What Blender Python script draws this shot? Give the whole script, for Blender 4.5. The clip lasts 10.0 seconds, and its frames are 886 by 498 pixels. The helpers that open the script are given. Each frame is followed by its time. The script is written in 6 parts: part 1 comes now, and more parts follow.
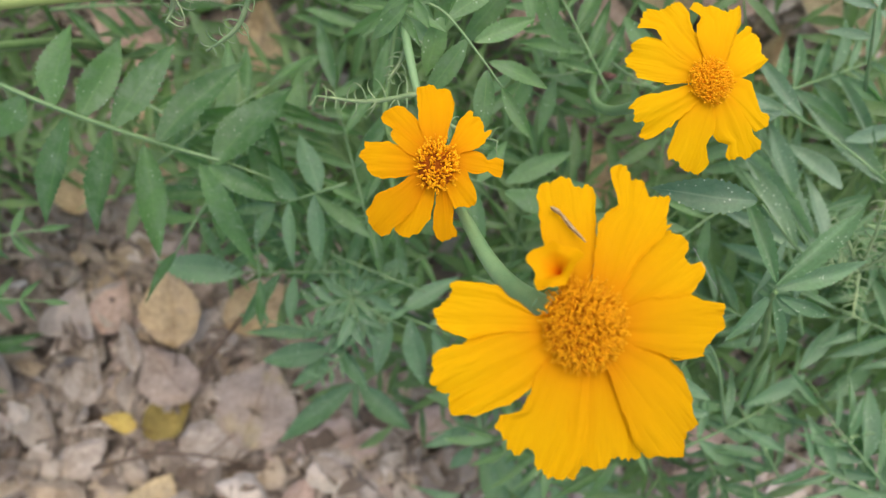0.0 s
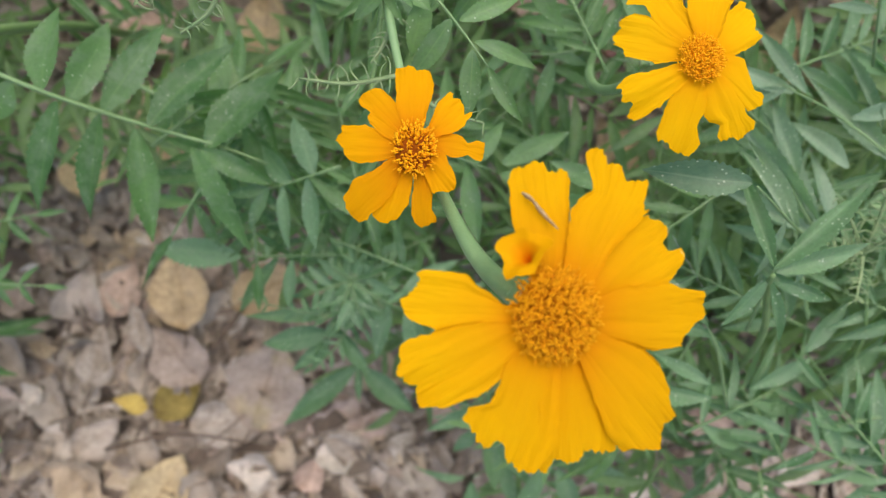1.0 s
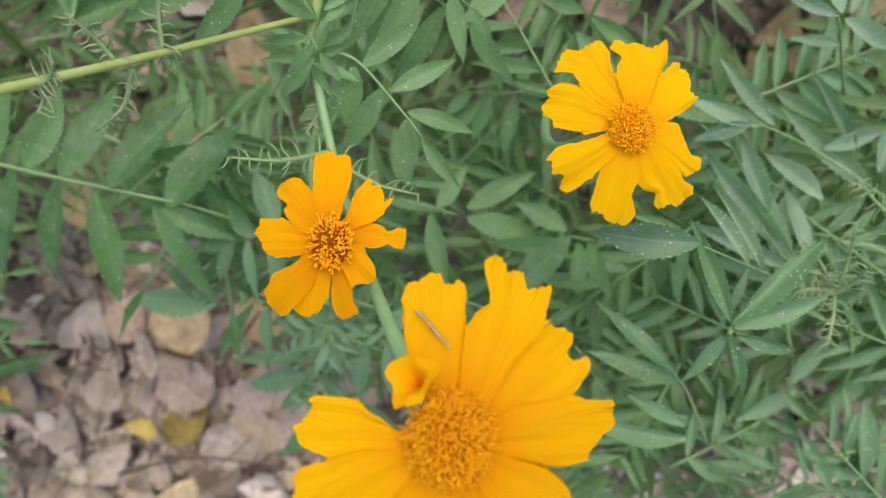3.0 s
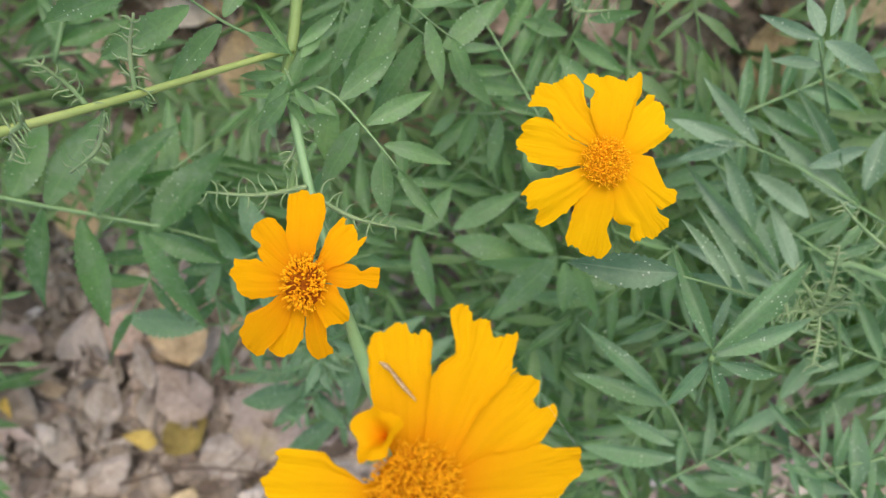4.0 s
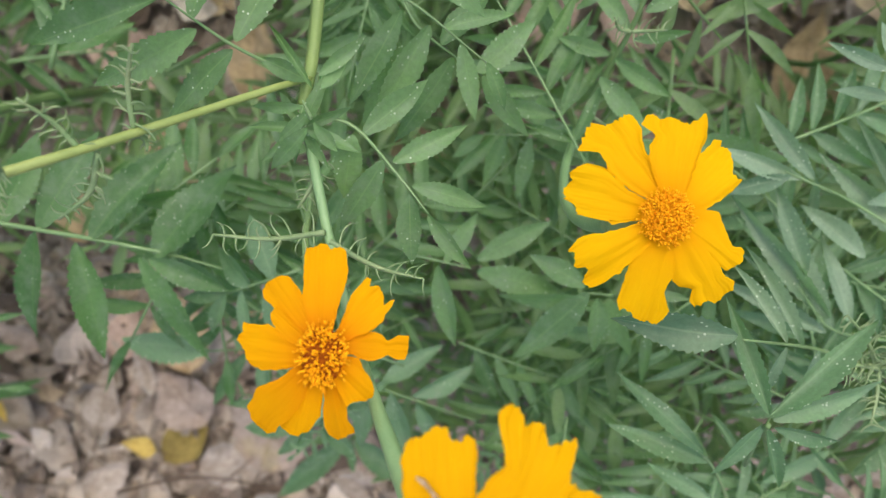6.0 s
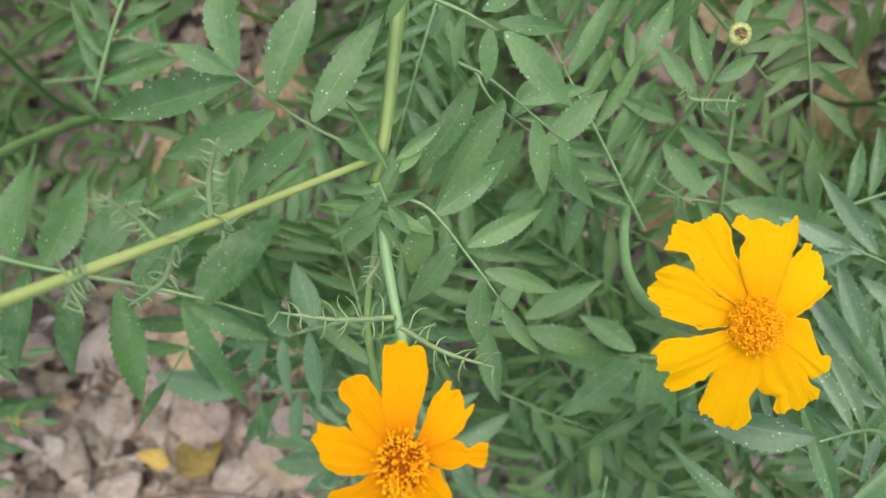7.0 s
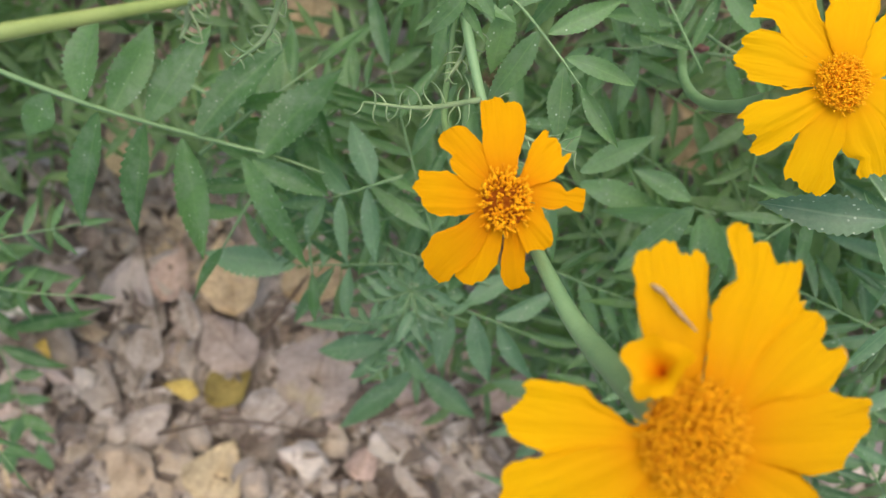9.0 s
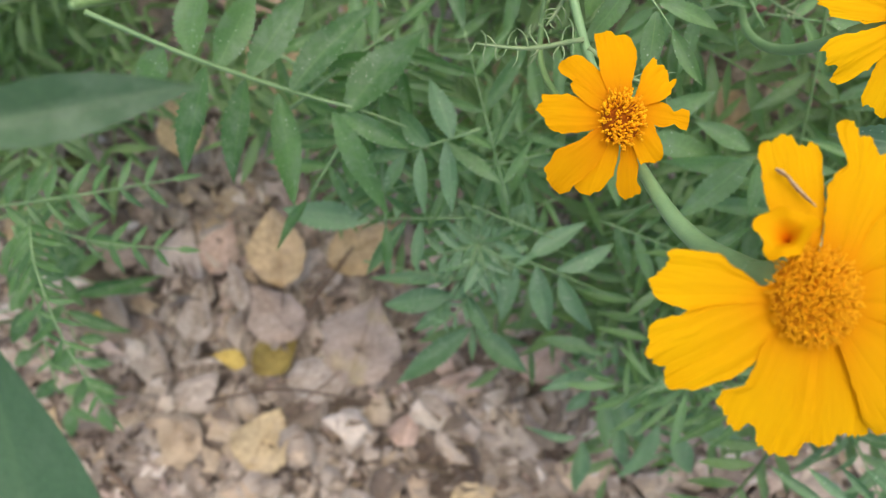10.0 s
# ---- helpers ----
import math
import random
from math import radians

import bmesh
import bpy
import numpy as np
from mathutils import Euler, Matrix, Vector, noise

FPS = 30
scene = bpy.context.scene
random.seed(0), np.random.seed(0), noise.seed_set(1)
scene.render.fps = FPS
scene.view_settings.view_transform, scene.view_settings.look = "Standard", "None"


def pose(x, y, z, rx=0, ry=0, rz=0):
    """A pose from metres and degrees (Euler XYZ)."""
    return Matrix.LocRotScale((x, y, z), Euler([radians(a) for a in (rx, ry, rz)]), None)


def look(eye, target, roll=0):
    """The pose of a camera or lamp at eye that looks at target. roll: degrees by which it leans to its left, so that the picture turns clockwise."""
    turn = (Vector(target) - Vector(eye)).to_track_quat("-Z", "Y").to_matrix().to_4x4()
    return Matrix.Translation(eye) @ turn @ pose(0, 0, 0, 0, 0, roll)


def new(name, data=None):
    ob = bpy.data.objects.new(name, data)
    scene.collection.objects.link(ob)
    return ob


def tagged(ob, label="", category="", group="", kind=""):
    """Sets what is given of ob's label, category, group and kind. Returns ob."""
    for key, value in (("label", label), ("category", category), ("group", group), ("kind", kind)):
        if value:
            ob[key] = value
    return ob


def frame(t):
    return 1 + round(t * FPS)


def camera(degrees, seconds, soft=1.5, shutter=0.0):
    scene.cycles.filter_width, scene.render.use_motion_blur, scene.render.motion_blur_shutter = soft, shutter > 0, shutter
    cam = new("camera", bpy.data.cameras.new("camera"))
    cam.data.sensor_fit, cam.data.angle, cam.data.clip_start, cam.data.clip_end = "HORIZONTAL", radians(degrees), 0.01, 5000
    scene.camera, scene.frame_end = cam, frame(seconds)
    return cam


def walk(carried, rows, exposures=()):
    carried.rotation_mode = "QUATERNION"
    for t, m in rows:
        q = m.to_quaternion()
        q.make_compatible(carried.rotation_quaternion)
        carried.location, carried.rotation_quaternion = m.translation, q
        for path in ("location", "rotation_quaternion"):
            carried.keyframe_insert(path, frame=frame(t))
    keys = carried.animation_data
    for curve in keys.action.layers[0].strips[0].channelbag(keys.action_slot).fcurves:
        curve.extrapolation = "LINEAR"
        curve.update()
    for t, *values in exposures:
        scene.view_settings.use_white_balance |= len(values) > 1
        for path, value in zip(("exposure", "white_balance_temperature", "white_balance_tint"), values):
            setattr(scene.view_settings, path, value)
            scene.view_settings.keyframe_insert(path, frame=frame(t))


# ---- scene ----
cam = camera(56.8, 10.0, soft=1.2)
cam.data.dof.use_dof, cam.data.dof.focus_distance, cam.data.dof.aperture_fstop = True, 0.18, 18.0
METRES, EYE, TILT, LEAN, TURN = 0.25, 0.60, -94.0, 0.0, 0.0
ROWS = [
    (0.0, 0.0, 0.0, 0.0, 0.0, 0.0, -0.0),
    (0.5, 0.0104, 0.0082, -0.007, 0.32, -0.66, -0.4),
    (1.0, 0.0354, 0.0167, 0.0057, 1.43, -1.46, 0.3),
    (1.5, 0.0834, 0.0187, 0.0477, 2.22, -1.83, 1.04),
    (2.0, 0.1134, 0.0213, 0.0591, 2.85, -2.16, 1.69),
    (2.5, 0.1158, 0.0317, 0.0737, 3.26, -2.36, 2.24),
    (4.0, 0.1581, 0.0416, 0.1273, 3.92, -2.85, 3.39),
    (4.5, 0.1574, 0.0426, 0.1414, 3.99, -2.91, 3.59),
    (5.0, 0.1624, 0.0623, 0.1566, 4.01, -2.99, 3.61),
    (5.2, 0.159, 0.0761, 0.1656, 4.19, -2.96, 3.47),
    (6.3, 0.0963, 0.138, 0.1869, 4.19, -4.01, 1.79),
    (6.5, 0.0735, 0.1399, 0.1916, 4.25, -3.91, 1.43),
    (7.0, 0.0661, 0.1504, 0.2641, 4.36, -4.3, 0.2),
    (7.5, 0.0992, 0.1618, 0.3346, 4.26, -4.27, 0.53),
    (8.0, 0.1204, 0.1563, 0.2957, 4.23, -4.13, 1.25),
    (8.5, 0.0519, 0.1362, 0.172, 4.16, -4.5, 0.72),
    (9.0, -0.0045, 0.1147, 0.086, 4.4, -4.67, 0.41),
    (9.5, -0.0461, 0.077, 0.0305, 4.66, -4.89, 0.52),
    (10.0, -0.0944, 0.0222, 0.0238, 4.8, -4.81, 0.56),
]
EXPOSURES = [(0.0, 0.75), (2.5, 0.75), (4.5, 0.8), (6.5, 0.82), (7.5, 0.93), (8.5, 0.85), (9.0, 0.73), (10.0, 0.80)]
walk(cam, [(t, pose(0, 0, EYE, TILT, LEAN, TURN) @ pose(METRES * x, METRES * y, METRES * z, 90 + pitch, roll, yaw)) for t, x, y, z, yaw, pitch, roll in ROWS], EXPOSURES)

# ---- daylight: open shade under a bright overcast sky ----
SUN_ELEVATION, SUN_ROTATION = radians(65), radians(20)
world = bpy.data.worlds.new("sky")
scene.world = world
world.use_nodes = True
wn = world.node_tree.nodes
sky = wn.new("ShaderNodeTexSky")
sky.sky_type, sky.sun_disc = "NISHITA", False
sky.sun_elevation, sky.sun_rotation = SUN_ELEVATION, SUN_ROTATION
sky.air_density, sky.dust_density, sky.ozone_density = 1.0, 4.0, 0.6
world.node_tree.links.new(sky.outputs[0], wn["Background"].inputs[0])
wn["Background"].inputs[1].default_value = 0.15
sun_data = bpy.data.lights.new("sun", "SUN")
sun_data.energy, sun_data.angle, sun_data.color = 0.8, radians(70), (1.0, 0.95, 0.88)
sun = new("sun", sun_data)
sun.matrix_world = look((0.3, 0.8, 1.9), (0, 0, 0))

# ---- materials ----


def material(name, rough=0.6, spec=0.4):
    m = bpy.data.materials.new(name)
    m.use_nodes = True
    b = m.node_tree.nodes["Principled BSDF"]
    b.inputs["Roughness"].default_value = rough
    b.inputs["Specular IOR Level"].default_value = spec
    return m, m.node_tree.nodes, m.node_tree.links, b


def ramp(nodes, stops):
    r = nodes.new("ShaderNodeValToRGB")
    while len(r.color_ramp.elements) < len(stops):
        r.color_ramp.elements.new(0.5)
    for e, (p, c) in zip(r.color_ramp.elements, stops):
        e.position, e.color = p, (*c, 1)
    return r


def noise_node(nodes, links, scale, detail=4, rough=0.55, vector=None, kind="ShaderNodeTexNoise"):
    n = nodes.new(kind)
    n.inputs["Scale"].default_value = scale
    if kind == "ShaderNodeTexNoise":
        n.inputs["Detail"].default_value, n.inputs["Roughness"].default_value = detail, rough
    if vector is not None:
        links.new(vector, n.inputs["Vector"])
    return n


def mix(nodes, links, fac, a, b, mode="MIX"):
    x = nodes.new("ShaderNodeMix")
    x.data_type, x.blend_type = "RGBA", mode
    for sock, v in ((x.inputs[0], fac), (x.inputs[6], a), (x.inputs[7], b)):
        if isinstance(v, (int, float)):
            sock.default_value = v
        elif isinstance(v, tuple):
            sock.default_value = (*v, 1)
        else:
            links.new(v, sock)
    return x.outputs[2]


def bump(nodes, links, height, target, strength=0.4, dist=0.001):
    n = nodes.new("ShaderNodeBump")
    n.inputs["Strength"].default_value, n.inputs["Distance"].default_value = strength, dist
    links.new(height, n.inputs["Height"])
    links.new(n.outputs[0], target.inputs["Normal"])


def see_through(nodes, links, b, colour, share):
    """Thin tissue: part of the light passes through it."""
    t = nodes.new("ShaderNodeBsdfTranslucent")
    s = nodes.new("ShaderNodeMixShader")
    s.inputs[0].default_value = share
    links.new(colour, t.inputs[0])
    links.new(b.outputs[0], s.inputs[1])
    links.new(t.outputs[0], s.inputs[2])
    links.new(s.outputs[0], nodes["Material Output"].inputs[0])


def leaf_material(name, dark, light, specks=True, islands=False, frost=0.0, bloom=0.6):
    m, n, l, b = material(name, 0.5, 0.45)
    co = n.new("ShaderNodeTexCoord")
    geo = n.new("ShaderNodeNewGeometry")
    if islands:
        rnd = geo.outputs["Random Per Island"]
    else:
        rnd = n.new("ShaderNodeObjectInfo").outputs["Random"]
    big = noise_node(n, l, 55, 3, 0.5, geo.outputs["Position"])
    add = n.new("ShaderNodeMath")
    add.operation = "MULTIPLY_ADD"
    l.new(rnd, add.inputs[0])
    add.inputs[1].default_value = 0.55
    l.new(big.outputs[0], add.inputs[2])
    r = ramp(n, [(0.3, dark), (0.98, light)])
    l.new(add.outputs[0], r.inputs[0])
    fine = noise_node(n, l, 900, 3, 0.6, geo.outputs["Position"])
    rf = ramp(n, [(0.3, (0.87, 0.87, 0.87)), (0.7, (1.08, 1.08, 1.08))])
    l.new(fine.outputs[0], rf.inputs[0])
    col = mix(n, l, 1.0, r.outputs[0], rf.outputs[0], "MULTIPLY")
    # pale bloom of dust on the blades
    dust = noise_node(n, l, 160, 5, 0.65, geo.outputs["Position"])
    rd = ramp(n, [(0.45, (0, 0, 0)), (0.8, (bloom, bloom, bloom))])
    l.new(dust.outputs[0], rd.inputs[0])
    col = mix(n, l, rd.outputs[0], col, (0.23, 0.30, 0.21))
    uv = n.new("ShaderNodeSeparateXYZ")
    l.new(co.outputs["UV"], uv.inputs[0])
    off = n.new("ShaderNodeMath")
    off.operation = "SUBTRACT"
    l.new(uv.outputs[1], off.inputs[0])
    off.inputs[1].default_value = 0.5
    far = n.new("ShaderNodeMath")
    far.operation = "ABSOLUTE"
    l.new(off.outputs[0], far.inputs[0])
    if not islands:
        rib = ramp(n, [(0.012, (0.28, 0.28, 0.28)), (0.05, (0, 0, 0))])
        l.new(far.outputs[0], rib.inputs[0])
        col = mix(n, l, rib.outputs[0], col, (light[0] * 1.35, light[1] * 1.25, light[2] * 1.2))
    if specks:
        margin = ramp(n, [(0.36, (0, 0, 0)), (0.44, (0.75, 0.75, 0.75))])
        l.new(far.outputs[0], margin.inputs[0])
        v = noise_node(n, l, 620, vector=geo.outputs["Position"], kind="ShaderNodeTexVoronoi")
        rs = ramp(n, [(0.10 + frost, (1, 1, 1)), (0.19 + frost, (0, 0, 0))])
        l.new(v.outputs["Distance"], rs.inputs[0])
        gate = noise_node(n, l, 130, 2, 0.5, geo.outputs["Position"])
        rg = ramp(n, [(0.52, (0, 0, 0)), (0.6, (0.8, 0.8, 0.8))])
        l.new(gate.outputs[0], rg.inputs[0])
        where = mix(n, l, 1.0, rg.outputs[0], margin.outputs[0], "LIGHTEN")
        spot = mix(n, l, 1.0, rs.outputs[0], where, "MULTIPLY")
        col = mix(n, l, spot, col, (0.62, 0.67, 0.58))
    l.new(col, b.inputs["Base Color"])
    bump(n, l, fine.outputs[0], b, 0.25, 0.0006)
    see_through(n, l, b, mix(n, l, 1.0, col, (1.15, 1.5, 0.6), "MULTIPLY"), 0.5 if islands else 0.38)
    return m


LEAF = leaf_material("marigold_leaf", (0.072, 0.158, 0.058), (0.176, 0.306, 0.122))
LEAF_PALE = leaf_material("marigold_leaf_pale", (0.090, 0.180, 0.105), (0.260, 0.370, 0.250), frost=0.04)
LEAF_FROST = leaf_material("marigold_leaf_dusty", (0.082, 0.180, 0.084), (0.200, 0.330, 0.178), frost=0.03)
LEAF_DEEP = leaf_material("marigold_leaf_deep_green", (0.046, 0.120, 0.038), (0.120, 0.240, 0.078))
LEAF_TOP = leaf_material("marigold_leaf_top", (0.060, 0.120, 0.056), (0.105, 0.185, 0.095), specks=False)
LEAF_BROAD = leaf_material("broad_leaf", (0.058, 0.125, 0.060), (0.082, 0.162, 0.078), specks=False, bloom=0.12)
LEAF_UNDER = leaf_material("undergrowth", (0.088, 0.170, 0.062), (0.205, 0.315, 0.130), specks=False, islands=True)


def stem_material(name, low, high, freq=70, spec=0.45):
    m, n, l, b = material(name, 0.45 if spec > 0.1 else 0.9, spec)
    geo = n.new("ShaderNodeNewGeometry")
    a = noise_node(n, l, freq, 4, 0.6, geo.outputs["Position"])
    r = ramp(n, [(0.3, low), (0.7, high)])
    l.new(a.outputs[0], r.inputs[0])
    l.new(r.outputs[0], b.inputs["Base Color"])
    fine = noise_node(n, l, 1500, 3, 0.6, geo.outputs["Position"])
    bump(n, l, fine.outputs[0], b, 0.3, 0.0004)
    return m


STEM = stem_material("green_stem", (0.12, 0.21, 0.07), (0.20, 0.31, 0.11))
STEM_MAIN = stem_material("main_stem", (0.14, 0.235, 0.06), (0.26, 0.35, 0.11))
STEM_YELLOW = stem_material("yellow_green_stem", (0.20, 0.275, 0.065), (0.32, 0.385, 0.12))
PEDUNCLE = stem_material("flower_stalk", (0.155, 0.275, 0.115), (0.230, 0.365, 0.160))
RACHIS = stem_material("leaf_stalk", (0.12, 0.220, 0.080), (0.205, 0.310, 0.130))
BRACT = stem_material("bract", (0.12, 0.215, 0.078), (0.27, 0.335, 0.16), 160)


def petal_material(name, low, high, streak):
    m, n, l, b = material(name, 0.7, 0.05)
    co = n.new("ShaderNodeTexCoord")
    oi = n.new("ShaderNodeObjectInfo")
    geo = n.new("ShaderNodeNewGeometry")
    stretch = n.new("ShaderNodeMapping")
    stretch.inputs["Scale"].default_value = (2.0, 11.0, 1.0)
    l.new(co.outputs["UV"], stretch.inputs[0])
    line = noise_node(n, l, 1.0, 4, 0.6, stretch.outputs[0])
    r = ramp(n, [(0.25, low), (0.75, high)])
    l.new(line.outputs[0], r.inputs[0])
    sep = n.new("ShaderNodeSeparateXYZ")
    l.new(co.outputs["UV"], sep.inputs[0])
    base = ramp(n, [(0.16, (1, 1, 1)), (0.36, (0.45, 0.45, 0.45)), (0.75, (0, 0, 0))])
    l.new(sep.outputs[0], base.inputs[0])
    col = mix(n, l, base.outputs[0], r.outputs[0], streak)
    tone = ramp(n, [(0.0, (0.93, 0.88, 0.9)), (1.0, (1.03, 1.04, 1.0))])
    l.new(oi.outputs["Random"], tone.inputs[0])
    col = mix(n, l, 1.0, col, tone.outputs[0], "MULTIPLY")
    l.new(col, b.inputs["Base Color"])
    fine = noise_node(n, l, 700, 3, 0.6, geo.outputs["Position"])
    mixh = n.new("ShaderNodeMath")
    mixh.operation = "MULTIPLY_ADD"
    l.new(fine.outputs[0], mixh.inputs[0])
    mixh.inputs[1].default_value = 0.35
    l.new(line.outputs[0], mixh.inputs[2])
    bump(n, l, mixh.outputs[0], b, 0.08, 0.0004)
    see_through(n, l, b, col, 0.25)
    return m


PETAL = petal_material("golden_petal", (0.66, 0.342, 0.001), (0.71, 0.380, 0.001), (0.62, 0.245, 0.001))
PETAL_ROLLED = petal_material("rolled_petal", (0.68, 0.325, 0.001), (0.72, 0.360, 0.001), (0.66, 0.155, 0.001))
PETAL_DEEP = petal_material("orange_petal", (0.69, 0.310, 0.001), (0.73, 0.345, 0.001), (0.62, 0.21, 0.001))
PETAL_LIGHT = petal_material("yellow_petal", (0.76, 0.410, 0.001), (0.80, 0.455, 0.002), (0.74, 0.34, 0.001))


def floret_material(name, low, high):
    m, n, l, b = material(name, 0.7, 0.08)
    geo = n.new("ShaderNodeNewGeometry")
    r = ramp(n, [(0.0, low), (0.35, (low[0] * 0.6 + high[0] * 0.4, low[1] * 0.6 + high[1] * 0.4, 0.004)), (1.0, high)])
    l.new(geo.outputs["Random Per Island"], r.inputs[0])
    l.new(r.outputs[0], b.inputs["Base Color"])
    return m


FLORET = floret_material("disc_floret", (0.60, 0.235, 0.004), (0.74, 0.355, 0.006))
FLORET_DEEP = floret_material("orange_disc_floret", (0.68, 0.25, 0.003), (0.86, 0.43, 0.008))


# two dark base colours that paint in the shade of the gaps between florets
DISC_GAP_SHADE = stem_material("disc_gap_shade", (0.16, 0.035, 0.004), (0.34, 0.10, 0.006), 900, 0.04)
DISC_GAP_SHADE_BROWN = stem_material("disc_gap_shade_brown", (0.33, 0.105, 0.004), (0.56, 0.215, 0.005), 900, 0.04)
DISC_BASE = stem_material("disc_base", (0.60, 0.24, 0.004), (0.72, 0.32, 0.006), 900, 0.04)


def litter_material(name, stops, islands=True, pattern=260, rot_colour=(0.33, 0.27, 0.22)):
    m, n, l, b = material(name, 0.85, 0.2)
    geo = n.new("ShaderNodeNewGeometry")
    rnd = geo.outputs["Random Per Island"] if islands else n.new("ShaderNodeObjectInfo").outputs["Random"]
    r = ramp(n, stops)
    l.new(rnd, r.inputs[0])
    a = noise_node(n, l, 60, 5, 0.65, geo.outputs["Position"])
    ra = ramp(n, [(0.3, (0.62, 0.59, 0.56)), (0.5, (0.98, 0.97, 0.95)), (0.72, (1.2, 1.19, 1.17))])
    l.new(a.outputs[0], ra.inputs[0])
    c = mix(n, l, 1.0, r.outputs[0], ra.outputs[0], "MULTIPLY")
    f = noise_node(n, l, pattern * 3, 4, 0.7, geo.outputs["Position"])
    rf = ramp(n, [(0.35, (0.75, 0.74, 0.72)), (0.65, (1.12, 1.1, 1.1))])
    l.new(f.outputs[0], rf.inputs[0])
    c = mix(n, l, 1.0, c, rf.outputs[0], "MULTIPLY")
    if not islands:
        # midrib, side veins and blotches of decay
        co = n.new("ShaderNodeTexCoord")
        uv = n.new("ShaderNodeSeparateXYZ")
        l.new(co.outputs["UV"], uv.inputs[0])
        off = n.new("ShaderNodeMath")
        off.operation = "SUBTRACT"
        l.new(uv.outputs[1], off.inputs[0])
        off.inputs[1].default_value = 0.5
        side = n.new("ShaderNodeMath")
        side.operation = "ABSOLUTE"
        l.new(off.outputs[0], side.inputs[0])
        slant = n.new("ShaderNodeMath")
        slant.operation = "MULTIPLY_ADD"
        l.new(side.outputs[0], slant.inputs[0])
        slant.inputs[1].default_value = -0.55
        l.new(uv.outputs[0], slant.inputs[2])
        comb = n.new("ShaderNodeMath")
        comb.operation = "PINGPONG"
        l.new(slant.outputs[0], comb.inputs[0])
        comb.inputs[1].default_value = 0.065
        rib = ramp(n, [(0.012, (0.80, 0.77, 0.73)), (0.03, (1, 1, 1))])
        l.new(side.outputs[0], rib.inputs[0])
        vein = ramp(n, [(0.003, (0.90, 0.88, 0.86)), (0.014, (1, 1, 1))])
        l.new(comb.outputs[0], vein.inputs[0])
        c = mix(n, l, 1.0, c, rib.outputs[0], "MULTIPLY")
        c = mix(n, l, 1.0, c, vein.outputs[0], "MULTIPLY")
        rot = noise_node(n, l, 34, 4, 0.6, geo.outputs["Position"])
        rr = ramp(n, [(0.54, (0, 0, 0)), (0.72, (0.5, 0.5, 0.5))])
        l.new(rot.outputs[0], rr.inputs[0])
        c = mix(n, l, rr.outputs[0], c, rot_colour)
    l.new(c, b.inputs["Base Color"])
    bump(n, l, f.outputs[0], b, 0.5, 0.0012)
    return m


LITTER = litter_material("dry_leaf_litter", [(0.0, (0.13, 0.098, 0.076)), (0.2, (0.26, 0.213, 0.172)), (0.45, (0.375, 0.322, 0.268)), (0.7, (0.46, 0.400, 0.337)), (0.80, (0.45, 0.362, 0.255)), (0.88, (0.47, 0.375, 0.325)), (0.95, (0.55, 0.490, 0.420)), (1.0, (0.63, 0.57, 0.50))])
DRY_TAN = litter_material("dry_leaf_tan", [(0.0, (0.46, 0.34, 0.20)), (1.0, (0.56, 0.43, 0.26))], False, 120)
DRY_YELLOW = litter_material("dry_leaf_yellow", [(0.0, (0.52, 0.37, 0.08)), (1.0, (0.58, 0.43, 0.12))], False, 120)
DRY_OLIVE = litter_material("dry_leaf_olive", [(0.0, (0.26, 0.20, 0.06)), (1.0, (0.30, 0.24, 0.08))], False, 120)
DRY_GREY = litter_material("dry_leaf_grey", [(0.0, (0.36, 0.295, 0.235)), (1.0, (0.37, 0.295, 0.25))], False, 120)
DRY_TWO = litter_material("dry_leaf_two_toned", [(0.0, (0.36, 0.295, 0.245)), (1.0, (0.37, 0.30, 0.25))], False, 120, (0.42, 0.34, 0.13))
DRY_PLAIN = litter_material("dry_leaf_bleached", [(0.0, (0.38, 0.322, 0.270)), (1.0, (0.50, 0.435, 0.37))], False, 160)
DRY_PINK = litter_material("dry_leaf_pink", [(0.0, (0.48, 0.36, 0.29)), (1.0, (0.52, 0.38, 0.32))], False, 120)
DRY_PALE = litter_material("dry_leaf_pale", [(0.0, (0.50, 0.40, 0.24)), (1.0, (0.55, 0.44, 0.28))], False, 120)
TWIG = litter_material("twig", [(0.0, (0.14, 0.10, 0.07)), (1.0, (0.22, 0.16, 0.12))], False, 200)


def soil_material():
    m, n, l, b = material("soil", 0.95, 0.15)
    geo = n.new("ShaderNodeNewGeometry")
    a = noise_node(n, l, 40, 8, 0.7, geo.outputs["Position"])
    r = ramp(n, [(0.3, (0.16, 0.125, 0.10)), (0.55, (0.25, 0.205, 0.17)), (0.75, (0.36, 0.30, 0.255))])
    l.new(a.outputs[0], r.inputs[0])
    l.new(r.outputs[0], b.inputs["Base Color"])
    f = noise_node(n, l, 300, 6, 0.7, geo.outputs["Position"])
    bump(n, l, f.outputs[0], b, 0.8, 0.004)
    return m


SOIL = soil_material()
WITHERED = stem_material("withered", (0.16, 0.08, 0.03), (0.50, 0.36, 0.22), 1100)
SILK = stem_material("silk", (0.6, 0.6, 0.55), (0.7, 0.7, 0.66))
BUD_RIM = stem_material("bud_rim", (0.29, 0.34, 0.10), (0.40, 0.41, 0.14), 500)
BUD_CORE = stem_material("bud_core", (0.42, 0.24, 0.12), (0.56, 0.38, 0.22), 700)

# ---- mesh helpers ----


